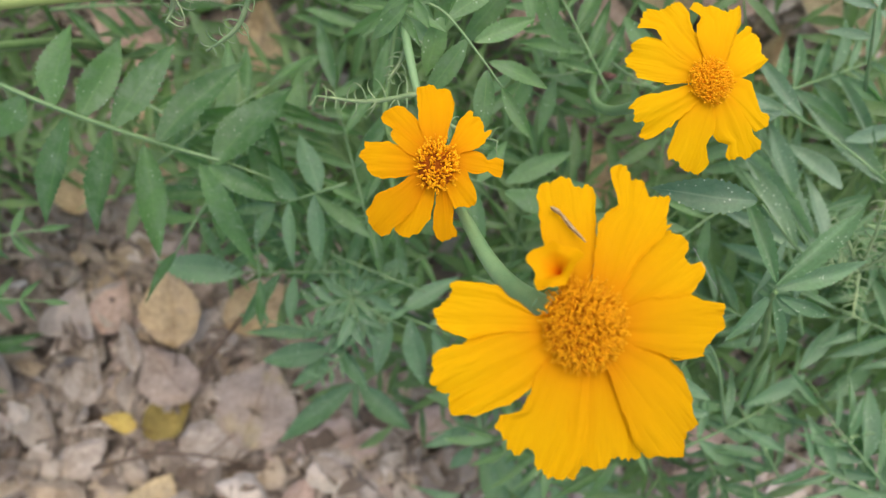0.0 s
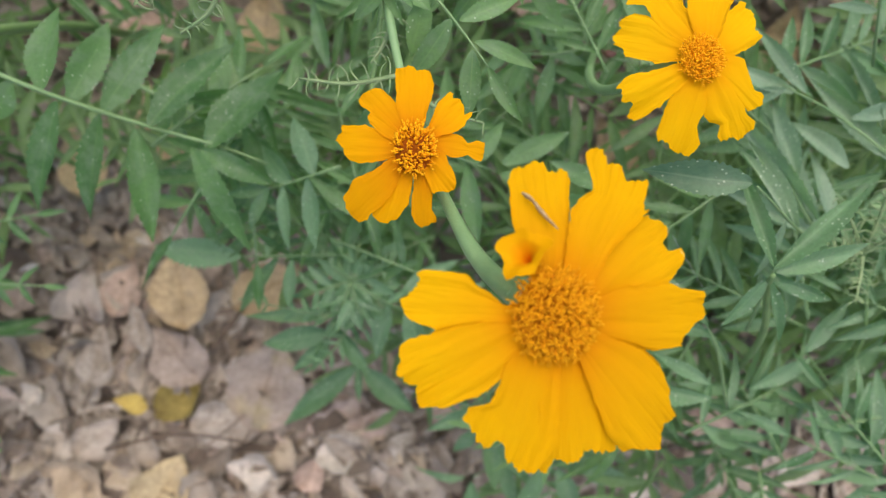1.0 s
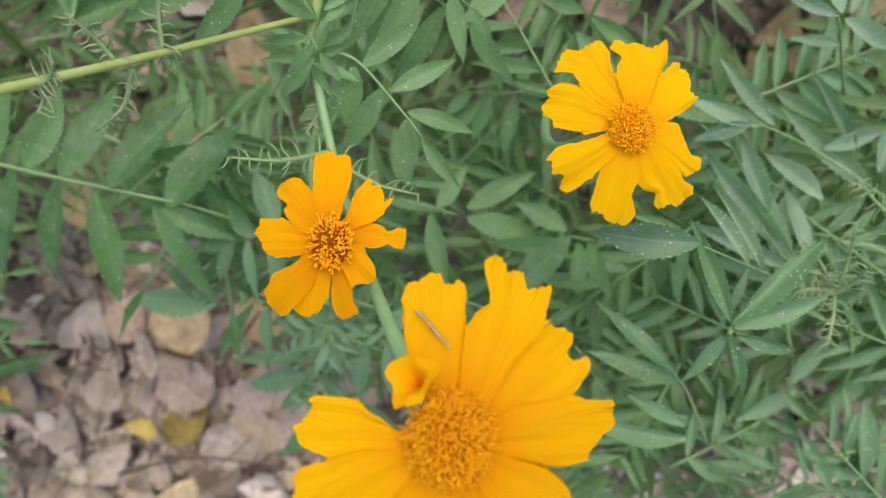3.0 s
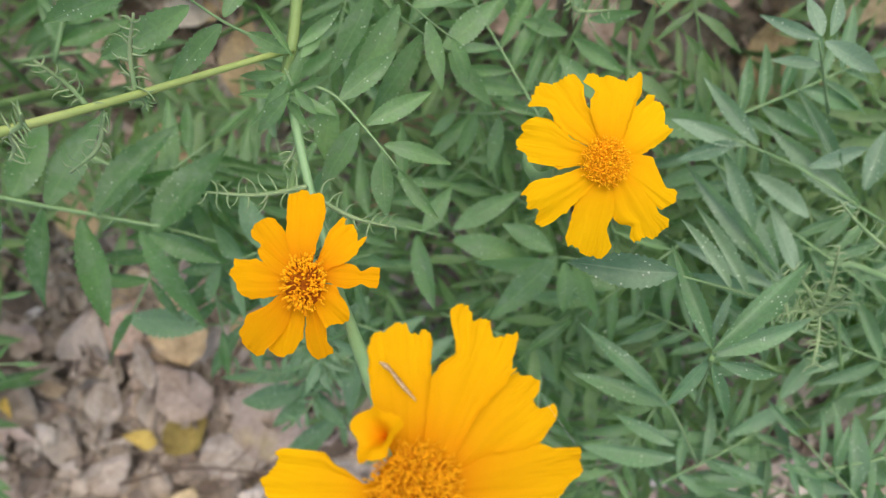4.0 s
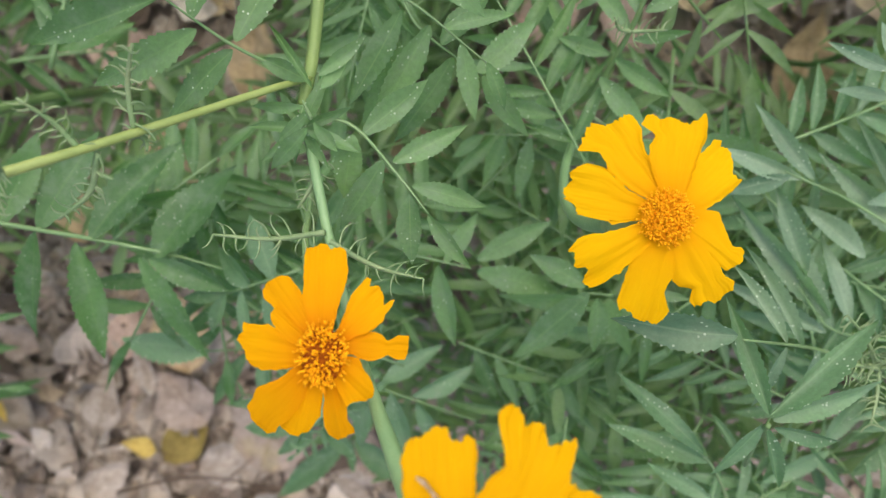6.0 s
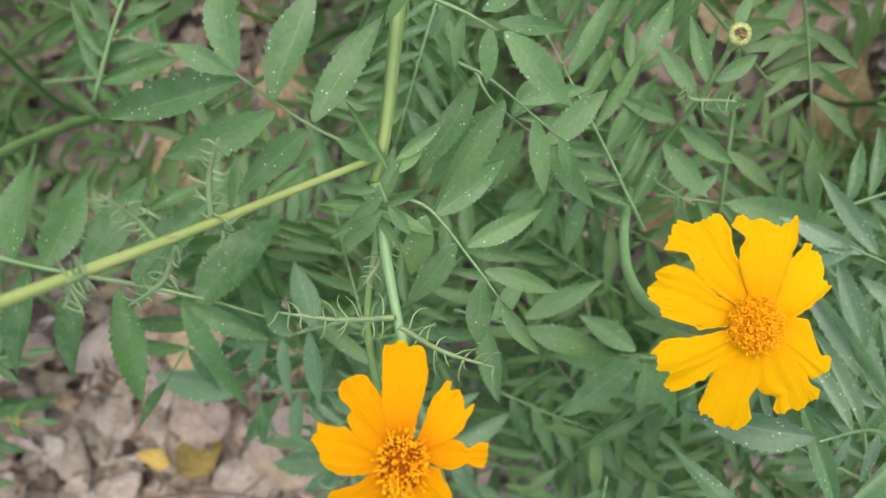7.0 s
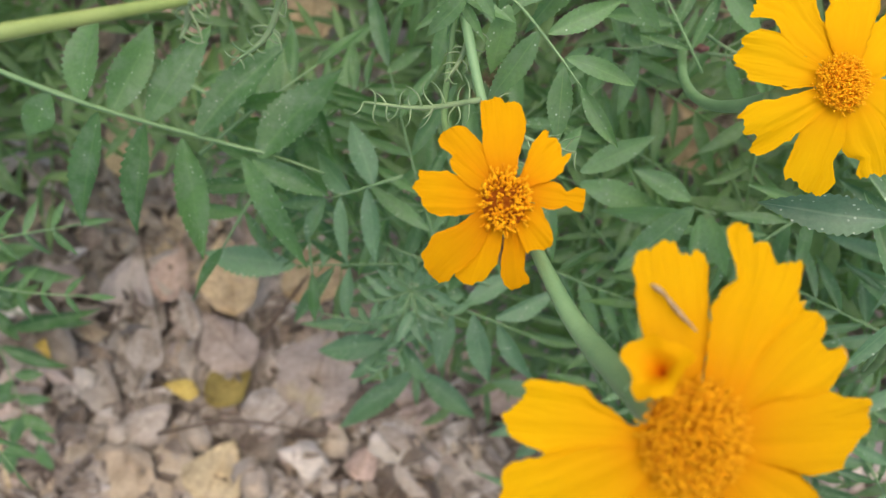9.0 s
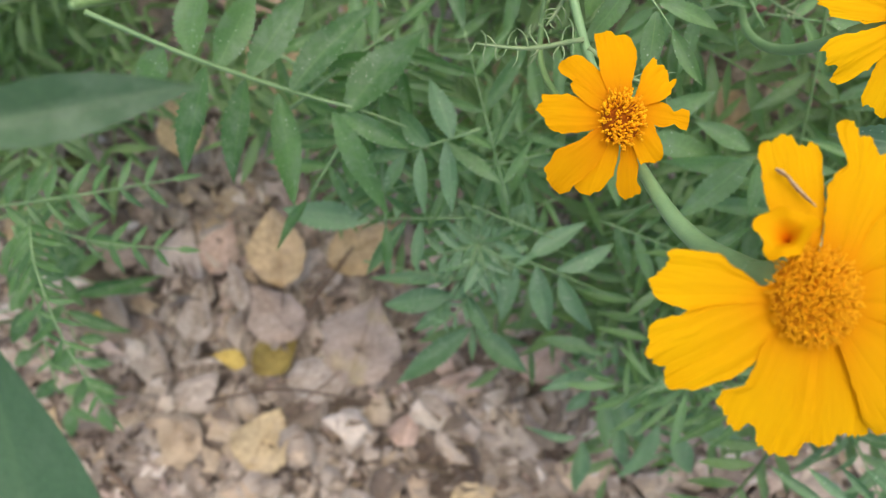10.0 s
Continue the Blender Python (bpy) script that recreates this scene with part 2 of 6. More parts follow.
def mesh_of(name, verts, faces, mat, uvs=None):
    me = bpy.data.meshes.new(name)
    me.from_pydata(verts, [], faces)
    if uvs is not None:
        layer = me.uv_layers.new(name="UVMap")
        loops = np.empty(len(me.loops), dtype=np.int32)
        me.loops.foreach_get("vertex_index", loops)
        layer.data.foreach_set("uv", np.asarray(uvs, dtype=np.float32)[loops].ravel())
    me.polygons.foreach_set("use_smooth", [True] * len(me.polygons))
    me.materials.append(mat)
    me.update()
    return me


def part(name, me, parent, label="", m=None):
    ob = new(name, me)
    if parent is not None:
        ob.parent = parent
    if m is not None:
        ob.matrix_basis = m
    if label:
        tagged(ob, label)
    return ob


def smooth_path(points, steps=6):
    p = [Vector(q) for q in points]
    if len(p) == 2:
        return [p[0].lerp(p[1], i / steps) for i in range(steps + 1)]
    p = [p[0] * 2 - p[1], *p, p[-1] * 2 - p[-2]]
    out = []
    for a, b, c, d in zip(p, p[1:], p[2:], p[3:]):
        for i in range(steps):
            t = i / steps
            out.append(0.5 * (2 * b + (c - a) * t + (2 * a - 5 * b + 4 * c - d) * t * t + (3 * b - a - 3 * c + d) * t ** 3))
    out.append(p[-2])
    return out


def tube_data(path, radii, seg=8, ridge=0.0, start=0):
    """Vertices and faces of a round stalk along a path; radii are spread evenly along it."""
    verts, faces = [], []
    n = len(path)
    side = None
    for i, q in enumerate(path):
        ahead = (path[min(i + 1, n - 1)] - path[max(i - 1, 0)]).normalized()
        if side is None:
            side = ahead.orthogonal().normalized()
        side = (side - ahead * side.dot(ahead)).normalized()
        up = ahead.cross(side)
        f = i / (n - 1) * (len(radii) - 1)
        k = min(int(f), len(radii) - 2)
        r = radii[k] + (radii[k + 1] - radii[k]) * (f - k)
        for j in range(seg):
            a = 2 * math.pi * j / seg
            rr = r * (1 + ridge * (j % 2 * 2 - 1))
            verts.append(q + (side * math.cos(a) + up * math.sin(a)) * rr)
    for i in range(n - 1):
        for j in range(seg):
            a, b = start + i * seg + j, start + i * seg + (j + 1) % seg
            faces.append((a, b, b + seg, a + seg))
    faces.append(tuple(start + j for j in range(seg - 1, -1, -1)))
    faces.append(tuple(start + (n - 1) * seg + j for j in range(seg)))
    return verts, faces


def tube(name, points, radii, mat, parent, label="", seg=10, steps=6, ridge=0.0):
    v, f = tube_data(smooth_path(points, steps), radii, seg, ridge)
    return part(name, mesh_of(name, v, f, mat), parent, label)


# ---- leaves ----
def blade_data(bend, fold, teeth, seed, slim=1.0, twist=0.0, across=4, along=28):
    """A lance-shaped, toothed blade of unit length along +x and unit width, with thickness left to the eye: midrib sunk, sides raised."""
    rng = random.Random(seed)
    verts, uvs, faces = [], [], []
    wob = [rng.uniform(-1, 1) for _ in range(6)]
    for i in range(along + 1):
        u = i / along
        w = 0.45 * (math.sin(math.pi * u ** 0.80) ** 1.0 if 0 < u < 1 else 0) * slim + (0.03 if u < 0.08 else 0.004)
        if teeth and 0.12 < u < 0.97:
            w *= 1 + teeth * (-0.9, 0.2, 1.0)[i % 3] * rng.uniform(0.5, 1.3)
        bow = 0.05 * wob[0] * math.sin(math.pi * u) + 0.02 * wob[1] * math.sin(2 * math.pi * u)
        for j in range(across + 1):
            v = j / across * 2 - 1
            y = bow * 0.8 + v * w
            z = -bend * u * u * 0.5 + fold * abs(v) ** 1.3 * w + 0.022 * math.sin(7 * u + 3 * v + wob[2] * 3) * abs(v) + twist * v * w * u
            verts.append((u, y, z))
            uvs.append((u, v * 0.5 + 0.5))
    for i in range(along):
        for j in range(across):
            a = i * (across + 1) + j
            faces.append((a, a + 1, a + across + 2, a + across + 1))
    return verts, faces, uvs


BLADES = {}
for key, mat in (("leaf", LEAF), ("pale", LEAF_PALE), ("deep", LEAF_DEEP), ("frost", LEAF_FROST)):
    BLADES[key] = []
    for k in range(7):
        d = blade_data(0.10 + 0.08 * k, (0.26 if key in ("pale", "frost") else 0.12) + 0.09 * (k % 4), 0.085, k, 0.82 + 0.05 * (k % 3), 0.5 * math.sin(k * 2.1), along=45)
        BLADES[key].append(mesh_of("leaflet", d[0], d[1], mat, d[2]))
leaf_rng = random.Random(4)


def blade_pose(base, tip, width, roll=0.0):
    base, tip = Vector(base), Vector(tip)
    ahead = tip - base
    length = ahead.length
    ahead = ahead / length
    up = Vector((0, 0, 1)) - ahead * ahead.z
    up = up.normalized() if up.length > 0.05 else ahead.orthogonal().normalized()
    side = up.cross(ahead)
    m = Matrix((ahead, side, up)).transposed().to_4x4()
    m = m @ Matrix.Rotation(roll, 4, "X") @ Matrix.Diagonal((length, width, length * 0.6, 1))
    return Matrix.Translation(base) @ m


def leaf(plant, rachis, thick=0.00055, kind=None):
    thick = {left_plant: 0.0008, main_plant: 0.00042, far_plant: 0.00045}.get(plant, thick)
    lf = tube("leaf", rachis, [thick * 1.15, thick * 0.9, thick * 0.5], RACHIS, plant, seg=6, steps=5)
    lf["blade"] = kind or plant["blade"]
    return lf


def leaflet(lf, base, tip, width):
    me = leaf_rng.choice(BLADES[lf["blade"]])
    width *= {"deep": 1.22, "frost": 1.12}.get(lf["blade"], 1.06)
    return part("leaflet", me, lf, m=blade_pose(base, tip, width, leaf_rng.uniform(-0.32, 0.32)))


def lone_leaf(plant, base, tip, width):
    d = blade_data(0.1, 0.25, 0.03 if plant["blade"] != "broad" else 0.0, 50 + len(plant.children), across=6)
    mat = LEAF_BROAD if plant["blade"] == "broad" else LEAF_TOP
    return part("leaf", mesh_of("leaf", d[0], d[1], mat, d[2]), plant, m=blade_pose(base, tip, width))


# ---- ground ----
def ground_height(x, y):
    r = math.hypot(x, y)
    near = max(0.0, 1.0 - r / 3.0)
    return near * (0.008 * noise.noise((x * 9, y * 9, 0)) + 0.012 * noise.noise((x * 3, y * 3, 4))) + 0.02 * (1 - near) * noise.noise((x * 0.4, y * 0.4, 2))


def make_ground():
    rings = [0.03 * 1.16 ** k for k in range(78)]
    verts, faces = [(0, 0, ground_height(0, 0))], []
    seg = 72
    for r in rings:
        for j in range(seg):
            a = 2 * math.pi * j / seg
            x, y = r * math.cos(a), r * math.sin(a)
            verts.append((x, y, ground_height(x, y)))
    for j in range(seg):
        faces.append((0, 1 + j, 1 + (j + 1) % seg))
    for i in range(len(rings) - 1):
        for j in range(seg):
            a, b = 1 + i * seg + j, 1 + i * seg + (j + 1) % seg
            faces.append((a, a + seg, b + seg, b))
    g = part("ground", mesh_of("ground", verts, faces, SOIL), None)
    tagged(g, "bare brown soil under scattered dry leaf litter", "ground", kind="structure")


make_ground()


def litter_piece(rng, cx, cy, cz, size, slim):
    """A curled, torn scrap of dead leaf."""
    turn = rng.uniform(0, 2 * math.pi)
    lift, lean = rng.uniform(-0.35, 0.35), rng.uniform(-0.3, 0.3)
    curl = rng.uniform(-0.7, 1.8)
    roll = rng.uniform(-0.9, 0.9)
    v = []
    for i, u in enumerate((-0.5, -0.22, 0.12, 0.5)):
        w = slim * rng.choice((0.12, 0.3, 0.42, 0.5)) if i in (0, 3) else slim * rng.uniform(0.36, 0.56)
        off = rng.uniform(-0.10, 0.10)
        for s in (-1, -0.1, 1):
            x = u + rng.uniform(-0.09, 0.09)
            y = off + s * w * rng.uniform(0.75, 1.1)
            z = curl * y * y * 1.6 + roll * u * y + 0.4 * curl * u * u + rng.uniform(-0.04, 0.04)
            v.append(Vector((x, y, z)) * size)
    m = Matrix.Translation((cx, cy, cz)) @ Euler((lift, lean, turn)).to_matrix().to_4x4()
    faces = [(a, a + 1, a + 4, a + 3) for i in range(3) for a in (i * 3, i * 3 + 1)]
    return [m @ q for q in v], faces


def litter_leaf(rng, cx, cy, cz, size, slim):
    """A whole small dry leaf, pointed and curled along its length."""
    curl, arch, twist = rng.uniform(-0.7, 1.5), rng.uniform(-0.4, 0.7), rng.uniform(-0.9, 0.9)
    m = Matrix.Translation((cx, cy, cz)) @ Euler((rng.uniform(-0.4, 0.4), rng.uniform(-0.3, 0.3), rng.uniform(0, 6.28))).to_matrix().to_4x4()
    bow = rng.uniform(-0.15, 0.15)
    v = []
    for i in range(9):
        u = i / 8
        w = slim * 0.5 * math.sin(math.pi * min(1.0, u ** 0.8)) + 0.01 + 0.13 * slim * rng.uniform(-1, 1)
        for j in range(5):
            t = j / 2 - 1
            y = t * w
            z = curl * y * y * 2.2 + arch * (u - 0.5) ** 2 + twist * (u - 0.5) * y + 0.03 * abs(t) - 0.02 + rng.uniform(-0.025, 0.025)
            v.append(m @ (Vector((u - 0.5, y + bow * math.sin(math.pi * u), z)) * size))
    return v, [(a, a + 1, a + 6, a + 5) for i in range(8) for a in range(i * 5, i * 5 + 4)]


def make_litter():
    rng = random.Random(11)
    verts, faces = [], []
    for k in range(46000):
        if k < 35000:
            x, y = rng.uniform(-0.78, 0.68), rng.uniform(-0.56, 0.54)
            if k > 24000:
                x, y = (rng.uniform(-0.46, 0.36), rng.uniform(-0.36, 0.06)) if k < 31000 else (rng.uniform(0.05, 0.42), rng.uniform(0.02, 0.28))
            if math.hypot((x + 0.05) / 0.72, y / 0.54) > 1.0 + 0.35 * noise.noise((x * 5, y * 5, 7)):
                continue
        else:
            a, r = rng.uniform(0, 2 * math.pi), 0.35 + 0.95 * rng.random() ** 1.3
            x, y = r * math.cos(a) - 0.05, r * math.sin(a)
        size = 0.006 + 0.024 * rng.random() ** 2.2
        slim = rng.choice((0.12, 0.18, 0.25, 0.35, 0.5, 0.65, 0.85))
        z = ground_height(x, y) + 0.003 + 0.014 * rng.random()
        v, f = litter_piece(rng, x, y, z, size, slim)
        o = len(verts)
        verts += v
        faces += [tuple(i + o for i in q) for q in f]
    small = len(faces)
    for k in range(2100):
        x, y = (rng.uniform(-0.46, 0.36), rng.uniform(-0.36, 0.10)) if k < 1400 else (rng.uniform(-0.30, 0.40), rng.uniform(0.02, 0.30))
        size, slim = 0.015 + 0.036 * rng.random() ** 1.5, rng.choice((0.16, 0.3, 0.45, 0.6, 0.75))
        v, f = litter_leaf(rng, x, y, ground_height(x, y) + 0.010 + 0.010 * rng.random(), size, slim)
        o = len(verts)
        verts += v
        faces += [tuple(i + o for i in q) for q in f]
    me = mesh_of("leaf_litter", verts, faces, LITTER)
    me.polygons.foreach_set("use_smooth", [i % 3 == 0 and i < small for i in range(len(me.polygons))])
    ob = part("leaf_litter", me, None)
    tagged(ob, "grey-brown dry crumbled leaf litter covering the soil", "leaf litter", kind="stuff")


make_litter()


def dead_leaf(x, y, size, slim, turn, mat, label, z=0.010, curl=0.45):
    """A whole fallen leaf lying on the litter: rounded blade with midrib, curled rim and a stalk."""
    rng = random.Random(int(1000 * (x + 2 * y)))
    verts, faces, uvs = [], [], []
    nu, nv = 18, 8
    for i in range(nu + 1):
        u = i / nu
        w = slim * 0.5 * math.sin(math.pi * u ** 0.72) ** 0.95 if 0 < u < 1 else 0.004
        w *= 1 + 0.22 * noise.noise((u * 3.4, x * 50, y * 50)) + 0.10 * noise.noise((u * 14, x * 50, y * 50)) + 0.03 * rng.uniform(-1, 1)
        for j in range(nv + 1):
            v = j / nv * 2 - 1
            zz = curl * (0.5 * (v * w * 2) ** 2 + 0.5 * (u - 0.5) ** 2) - 0.02 * (1 - abs(v)) + 0.11 * noise.noise((u * 2 + x * 90, v * 1.2, y * 90)) + 0.035 * noise.noise((u * 8, v * 4 + x * 90, y * 90)) + 0.012 * abs(math.sin(11 * u - 4 * abs(v)))
            verts.append(((u - 0.5) * size, v * w * size, zz * size))
            uvs.append((u, v * 0.5 + 0.5))
    for i in range(nu):
        for j in range(nv):
            a = i * (nv + 1) + j
            faces.append((a, a + 1, a + nv + 2, a + nv + 1))
    ob = part("dead_leaf", mesh_of("dead_leaf", verts, faces, mat, uvs), None)
    ob.matrix_basis = Matrix.Translation((x, y, ground_height(x, y) + z)) @ Euler((rng.uniform(-0.15, 0.15), rng.uniform(-0.15, 0.15), radians(turn))).to_matrix().to_4x4()
    tagged(ob, label, "dead leaf", group="fallen leaves on the ground")
    v, f = tube_data(smooth_path([(-0.5 * size, 0, 0.0), (-0.62 * size, 0.02 * size, 0.002), (-0.75 * size, 0.06 * size, 0.0)], 3), [0.0009, 0.0006], 5)
    part("stalk", mesh_of("stalk", v, f, TWIG), ob)
    return ob


dead_leaf(-0.195, -0.127, 0.052, 0.80, 125, DRY_GREY, "greyish dry fallen leaf curled on the litter", z=0.028, curl=0.3)
dead_leaf(-0.196, -0.160, 0.044, 0.66, 40, DRY_OLIVE, "olive-brown fallen leaf curled on the litter", z=0.024, curl=0.4)
dead_leaf(-0.231, -0.164, 0.028, 0.5, 170, DRY_YELLOW, "yellow fallen leaf tip lying on the litter", z=0.026)
dead_leaf(-0.131, -0.148, 0.072, 0.80, 70, DRY_TWO, "broad grey-brown fallen leaf with yellowish edge", z=0.030, curl=0.15)
dead_leaf(-0.158, -0.178, 0.062, 0.62, 5, DRY_PLAIN, "flat pale grey dry leaf under a twig", z=0.022, curl=0.1)
dead_leaf(-0.258, -0.190, 0.046, 0.55, 40, DRY_PLAIN, "pale grey torn dry leaf on the litter", z=0.022, curl=0.25)
dead_leaf(-0.255, -0.130, 0.050, 0.50, 80, DRY_PLAIN, "pale grey torn dry leaf on the litter", z=0.022, curl=0.2)
dead_leaf(-0.075, -0.195, 0.044, 0.60, 150, DRY_PLAIN, "pale grey torn dry leaf on the litter", z=0.022, curl=0.2)
dead_leaf(-0.222, -0.108, 0.040, 0.40, 100, DRY_PLAIN, "narrow curled pale dry leaf on the litter", z=0.024, curl=0.6)
dead_leaf(-0.207, -0.224, 0.055, 0.75, 60, DRY_PALE, "pale yellowish dry leaf on the litter", z=0.025)
dead_leaf(-0.1015, -0.215, 0.028, 0.8, 60, DRY_PINK, "small round pinkish dry leaf on the litter", z=0.024)
dead_leaf(-0.188, -0.079, 0.058, 0.72, 95, DRY_TAN, "tan dry fallen leaf below the plants", z=0.035)
dead_leaf(-0.128, -0.080, 0.056, 0.66, 30, DRY_TAN, "tan dry fallen leaf below the plants", z=0.03)
dead_leaf(-0.233, -0.080, 0.044, 0.62, 70, DRY_PINK, "pinkish-grey dry leaf lying in the litter", z=0.022)
dead_leaf(-0.002, -0.163, 0.040, 0.75, 35, DRY_PINK, "pinkish dry leaf among the low stems", z=0.025)
dead_leaf(-0.362, -0.065, 0.056, 0.75, 10, DRY_TAN, "tan dry fallen leaf below the plants", z=0.03)
dead_leaf(-0.052, -0.265, 0.036, 0.7, 20, DRY_PALE, "pale yellowish dry leaf on the litter", z=0.025)
dead_leaf(-0.328, -0.136, 0.022, 0.7, 70, DRY_YELLOW, "small bright yellow fallen leaflet", z=0.03)
dead_leaf(-0.120, 0.100, 0.060, 0.55, 85, DRY_TAN, "orange-tan fallen leaf under the foliage", z=0.05)
dead_leaf(-0.020, 0.022, 0.085, 0.62, 60, DRY_TAN, "orange-tan fallen leaf under the foliage", z=0.04)
dead_leaf(0.218, 0.077, 0.070, 0.55, 75, DRY_TAN, "orange-tan fallen leaf under the foliage", z=0.04)
dead_leaf(0.245, 0.055, 0.060, 0.55, 30, DRY_TAN, "orange-tan fallen leaf under the foliage", z=0.05)
dead_leaf(0.105, 0.118, 0.060, 0.5, 110, DRY_PINK, "pinkish fallen leaf under the foliage", z=0.05)
dead_leaf(0.213, -0.040, 0.070, 0.45, 60, DRY_TAN, "orange-tan fallen leaf under the foliage", z=0.05)
dead_leaf(-0.185, 0.045, 0.085, 0.62, 70, DRY_TAN, "large tan fallen leaf under the foliage", z=0.03)
dead_leaf(-0.210, 0.105, 0.080, 0.5, 140, DRY_PINK, "pinkish-tan fallen leaf under the foliage", z=0.04)
dead_leaf(-0.255, 0.013, 0.060, 0.6, 100, DRY_TAN, "tan fallen leaf under the foliage", z=0.03)
dead_leaf(-0.150, 0.155, 0.075, 0.6, 5, DRY_PALE, "pale fallen leaf under the foliage")
dead_leaf(0.066, 0.128, 0.070, 0.7, 40, DRY_PINK, "pinkish fallen leaf under the foliage", z=0.04)
dead_leaf(-0.400, -0.255, 0.120, 0.6, 60, DRY_PALE, "large pale dry leaf at the edge of the bed")
dead_leaf(0.150, 0.140, 0.060, 0.6, 110, DRY_PALE, "pale fallen leaf under the foliage", z=0.03)
dead_leaf(0.262, 0.118, 0.075, 0.6, 150, DRY_PALE, "pale fallen leaf under the foliage", z=0.05)
dead_leaf(0.196, 0.130, 0.060, 0.6, 20, DRY_PINK, "pinkish fallen leaf under the foliage", z=0.05)
dead_leaf(0.300, 0.075, 0.070, 0.55, 95, DRY_TAN, "orange-tan fallen leaf under the foliage", z=0.05)
dead_leaf(0.115, 0.010, 0.060, 0.55, 120, DRY_TAN, "orange-tan fallen leaf under the foliage", z=0.04)
dead_leaf(0.240, -0.090, 0.060, 0.7, 110, DRY_PINK, "pinkish fallen leaf under the foliage", z=0.02)
dead_leaf(0.190, -0.170, 0.055, 0.7, 20, DRY_PINK, "pinkish fallen leaf under the foliage", z=0.02)


def twig(points, r, label):
    ob = tube("twig", points, [r, r * 0.9, r * 0.5], TWIG, None, seg=6)
    tagged(ob, label, "twig", group="twigs on the ground")


twig([(-0.250, -0.197, 0.028), (-0.19, -0.184, 0.034), (-0.12, -0.198, 0.026)], 0.0012, "thin dark bent twig lying on the litter")
twig([(-0.19, -0.205, 0.03), (-0.165, -0.185, 0.036), (-0.14, -0.165, 0.03)], 0.0009, "thin dark straight twig lying on the litter")
twig([(-0.335, -0.25, 0.024), (-0.31, -0.275, 0.028), (-0.29, -0.31, 0.022)], 0.0022, "dark rotten stick half buried in litter")
twig([(-0.17, -0.125, 0.03), (-0.15, -0.10, 0.034), (-0.135, -0.08, 0.03)], 0.0018, "dark bent stick under the low leaves")


# ---- plants ----
def plant(name, label, blade):
    ob = new("marigold_plant" if name != "broad" else "broad_leaved_plant")
    tagged(ob, label, "plant", group="marigold plants in the bed" if name != "broad" else "")
    ob["blade"] = blade
    return ob


main_plant = plant("main", "marigold plant with two open golden flowers on long stalks", "leaf")
far_plant = plant("far", "marigold plant with one open yellow flower and a bud", "leaf")
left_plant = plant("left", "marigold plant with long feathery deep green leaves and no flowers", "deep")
right_plant = plant("right", "dusty grey-green marigold plant without flowers", "frost")
low_plant = plant("low", "young low marigold plant with toothed bluish green leaves", "frost")
lower_plant = plant("lower", "small marigold plant close to the ground", "frost")
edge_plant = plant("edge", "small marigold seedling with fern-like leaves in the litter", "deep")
broad_plant = plant("broad", "plant with one large dark green smooth leaf", "broad")

tube("stem", [(-0.022, 0.20, 0.0), (-0.0192, 0.185, 0.2), (-0.010, 0.135, 0.325), (-0.0066, 0.1106, 0.36), (-0.0095, 0.067, 0.376), (-0.0115, 0.052, 0.383)], [0.0030, 0.0024, 0.0019, 0.0014, 0.0012], STEM_MAIN, main_plant, "ridged green stem", seg=14, ridge=0.17)
tube("flower_stalk", [(-0.0115, 0.052, 0.383), (-0.0102, 0.043, 0.384), (-0.0062, 0.024, 0.390), (-0.0004, 0.0062, 0.400), (0.0044, -0.0045, 0.4095), (0.0098, -0.0145, 0.4190), (0.0142, -0.0196, 0.4290), (0.0178, -0.0216, 0.4400), (0.0194, -0.0222, 0.4470)], [0.0012, 0.0012, 0.0011, 0.0010, 0.0013, 0.0018, 0.0022, 0.0025, 0.0027], PEDUNCLE, main_plant, "smooth green stalk swelling towards the flower", seg=12)
tube("flower_stalk", [(-0.0120, 0.060, 0.365), (-0.0150, 0.036, 0.362), (-0.0158, 0.020, 0.372), (-0.010, 0.008, 0.392), (-0.0035, 0.004, 0.406)], [0.0007, 0.0008, 0.0009, 0.0016], STEM, main_plant, seg=10)
tube("side_stem", [(-0.0099, 0.0580, 0.3805), (-0.0135, 0.0563, 0.389), (-0.020, 0.0537, 0.3964), (-0.040, 0.0455, 0.4188), (-0.060, 0.0379, 0.441), (-0.080, 0.0308, 0.461), (-0.120, 0.019, 0.482), (-0.220, 0.0, 0.44), (-0.31, -0.01, 0.25), (-0.34, -0.02, 0.0)], [0.0006, 0.0008, 0.0008, 0.00095, 0.0012, 0.0015, 0.0024, 0.003, 0.0034], STEM_YELLOW, main_plant, "yellow-green side stem reaching outwards", seg=12)
tube("side_stem", [(0.066, 0.06, 0.12), (0.085, 0.115, 0.22), (0.1000, 0.125, 0.28), (0.1082, 0.1107, 0.315), (0.1138, 0.1036, 0.33), (0.1209, 0.0912, 0.345)], [0.0014, 0.0012, 0.0010, 0.0008, 0.0003], STEM, far_plant, seg=8)
tube("stem", [(0.07, 0.06, 0.0), (0.064, 0.055, 0.15), (0.059, 0.047, 0.26), (0.0573, 0.0445, 0.289)], [0.0024, 0.002, 0.0014], STEM, far_plant, seg=8, ridge=0.08)
tube("flower_stalk", [(0.0573, 0.0445, 0.286), (0.0569, 0.0435, 0.289), (0.051, 0.0338, 0.317), (0.0485, 0.0268, 0.342), (0.049, 0.0233, 0.362), (0.051, 0.0227, 0.379), (0.0542, 0.0238, 0.393)], [0.0011, 0.0013, 0.0014, 0.0014, 0.0014, 0.0015, 0.0019], PEDUNCLE, far_plant, "pale green hooked flower stalk", seg=12)
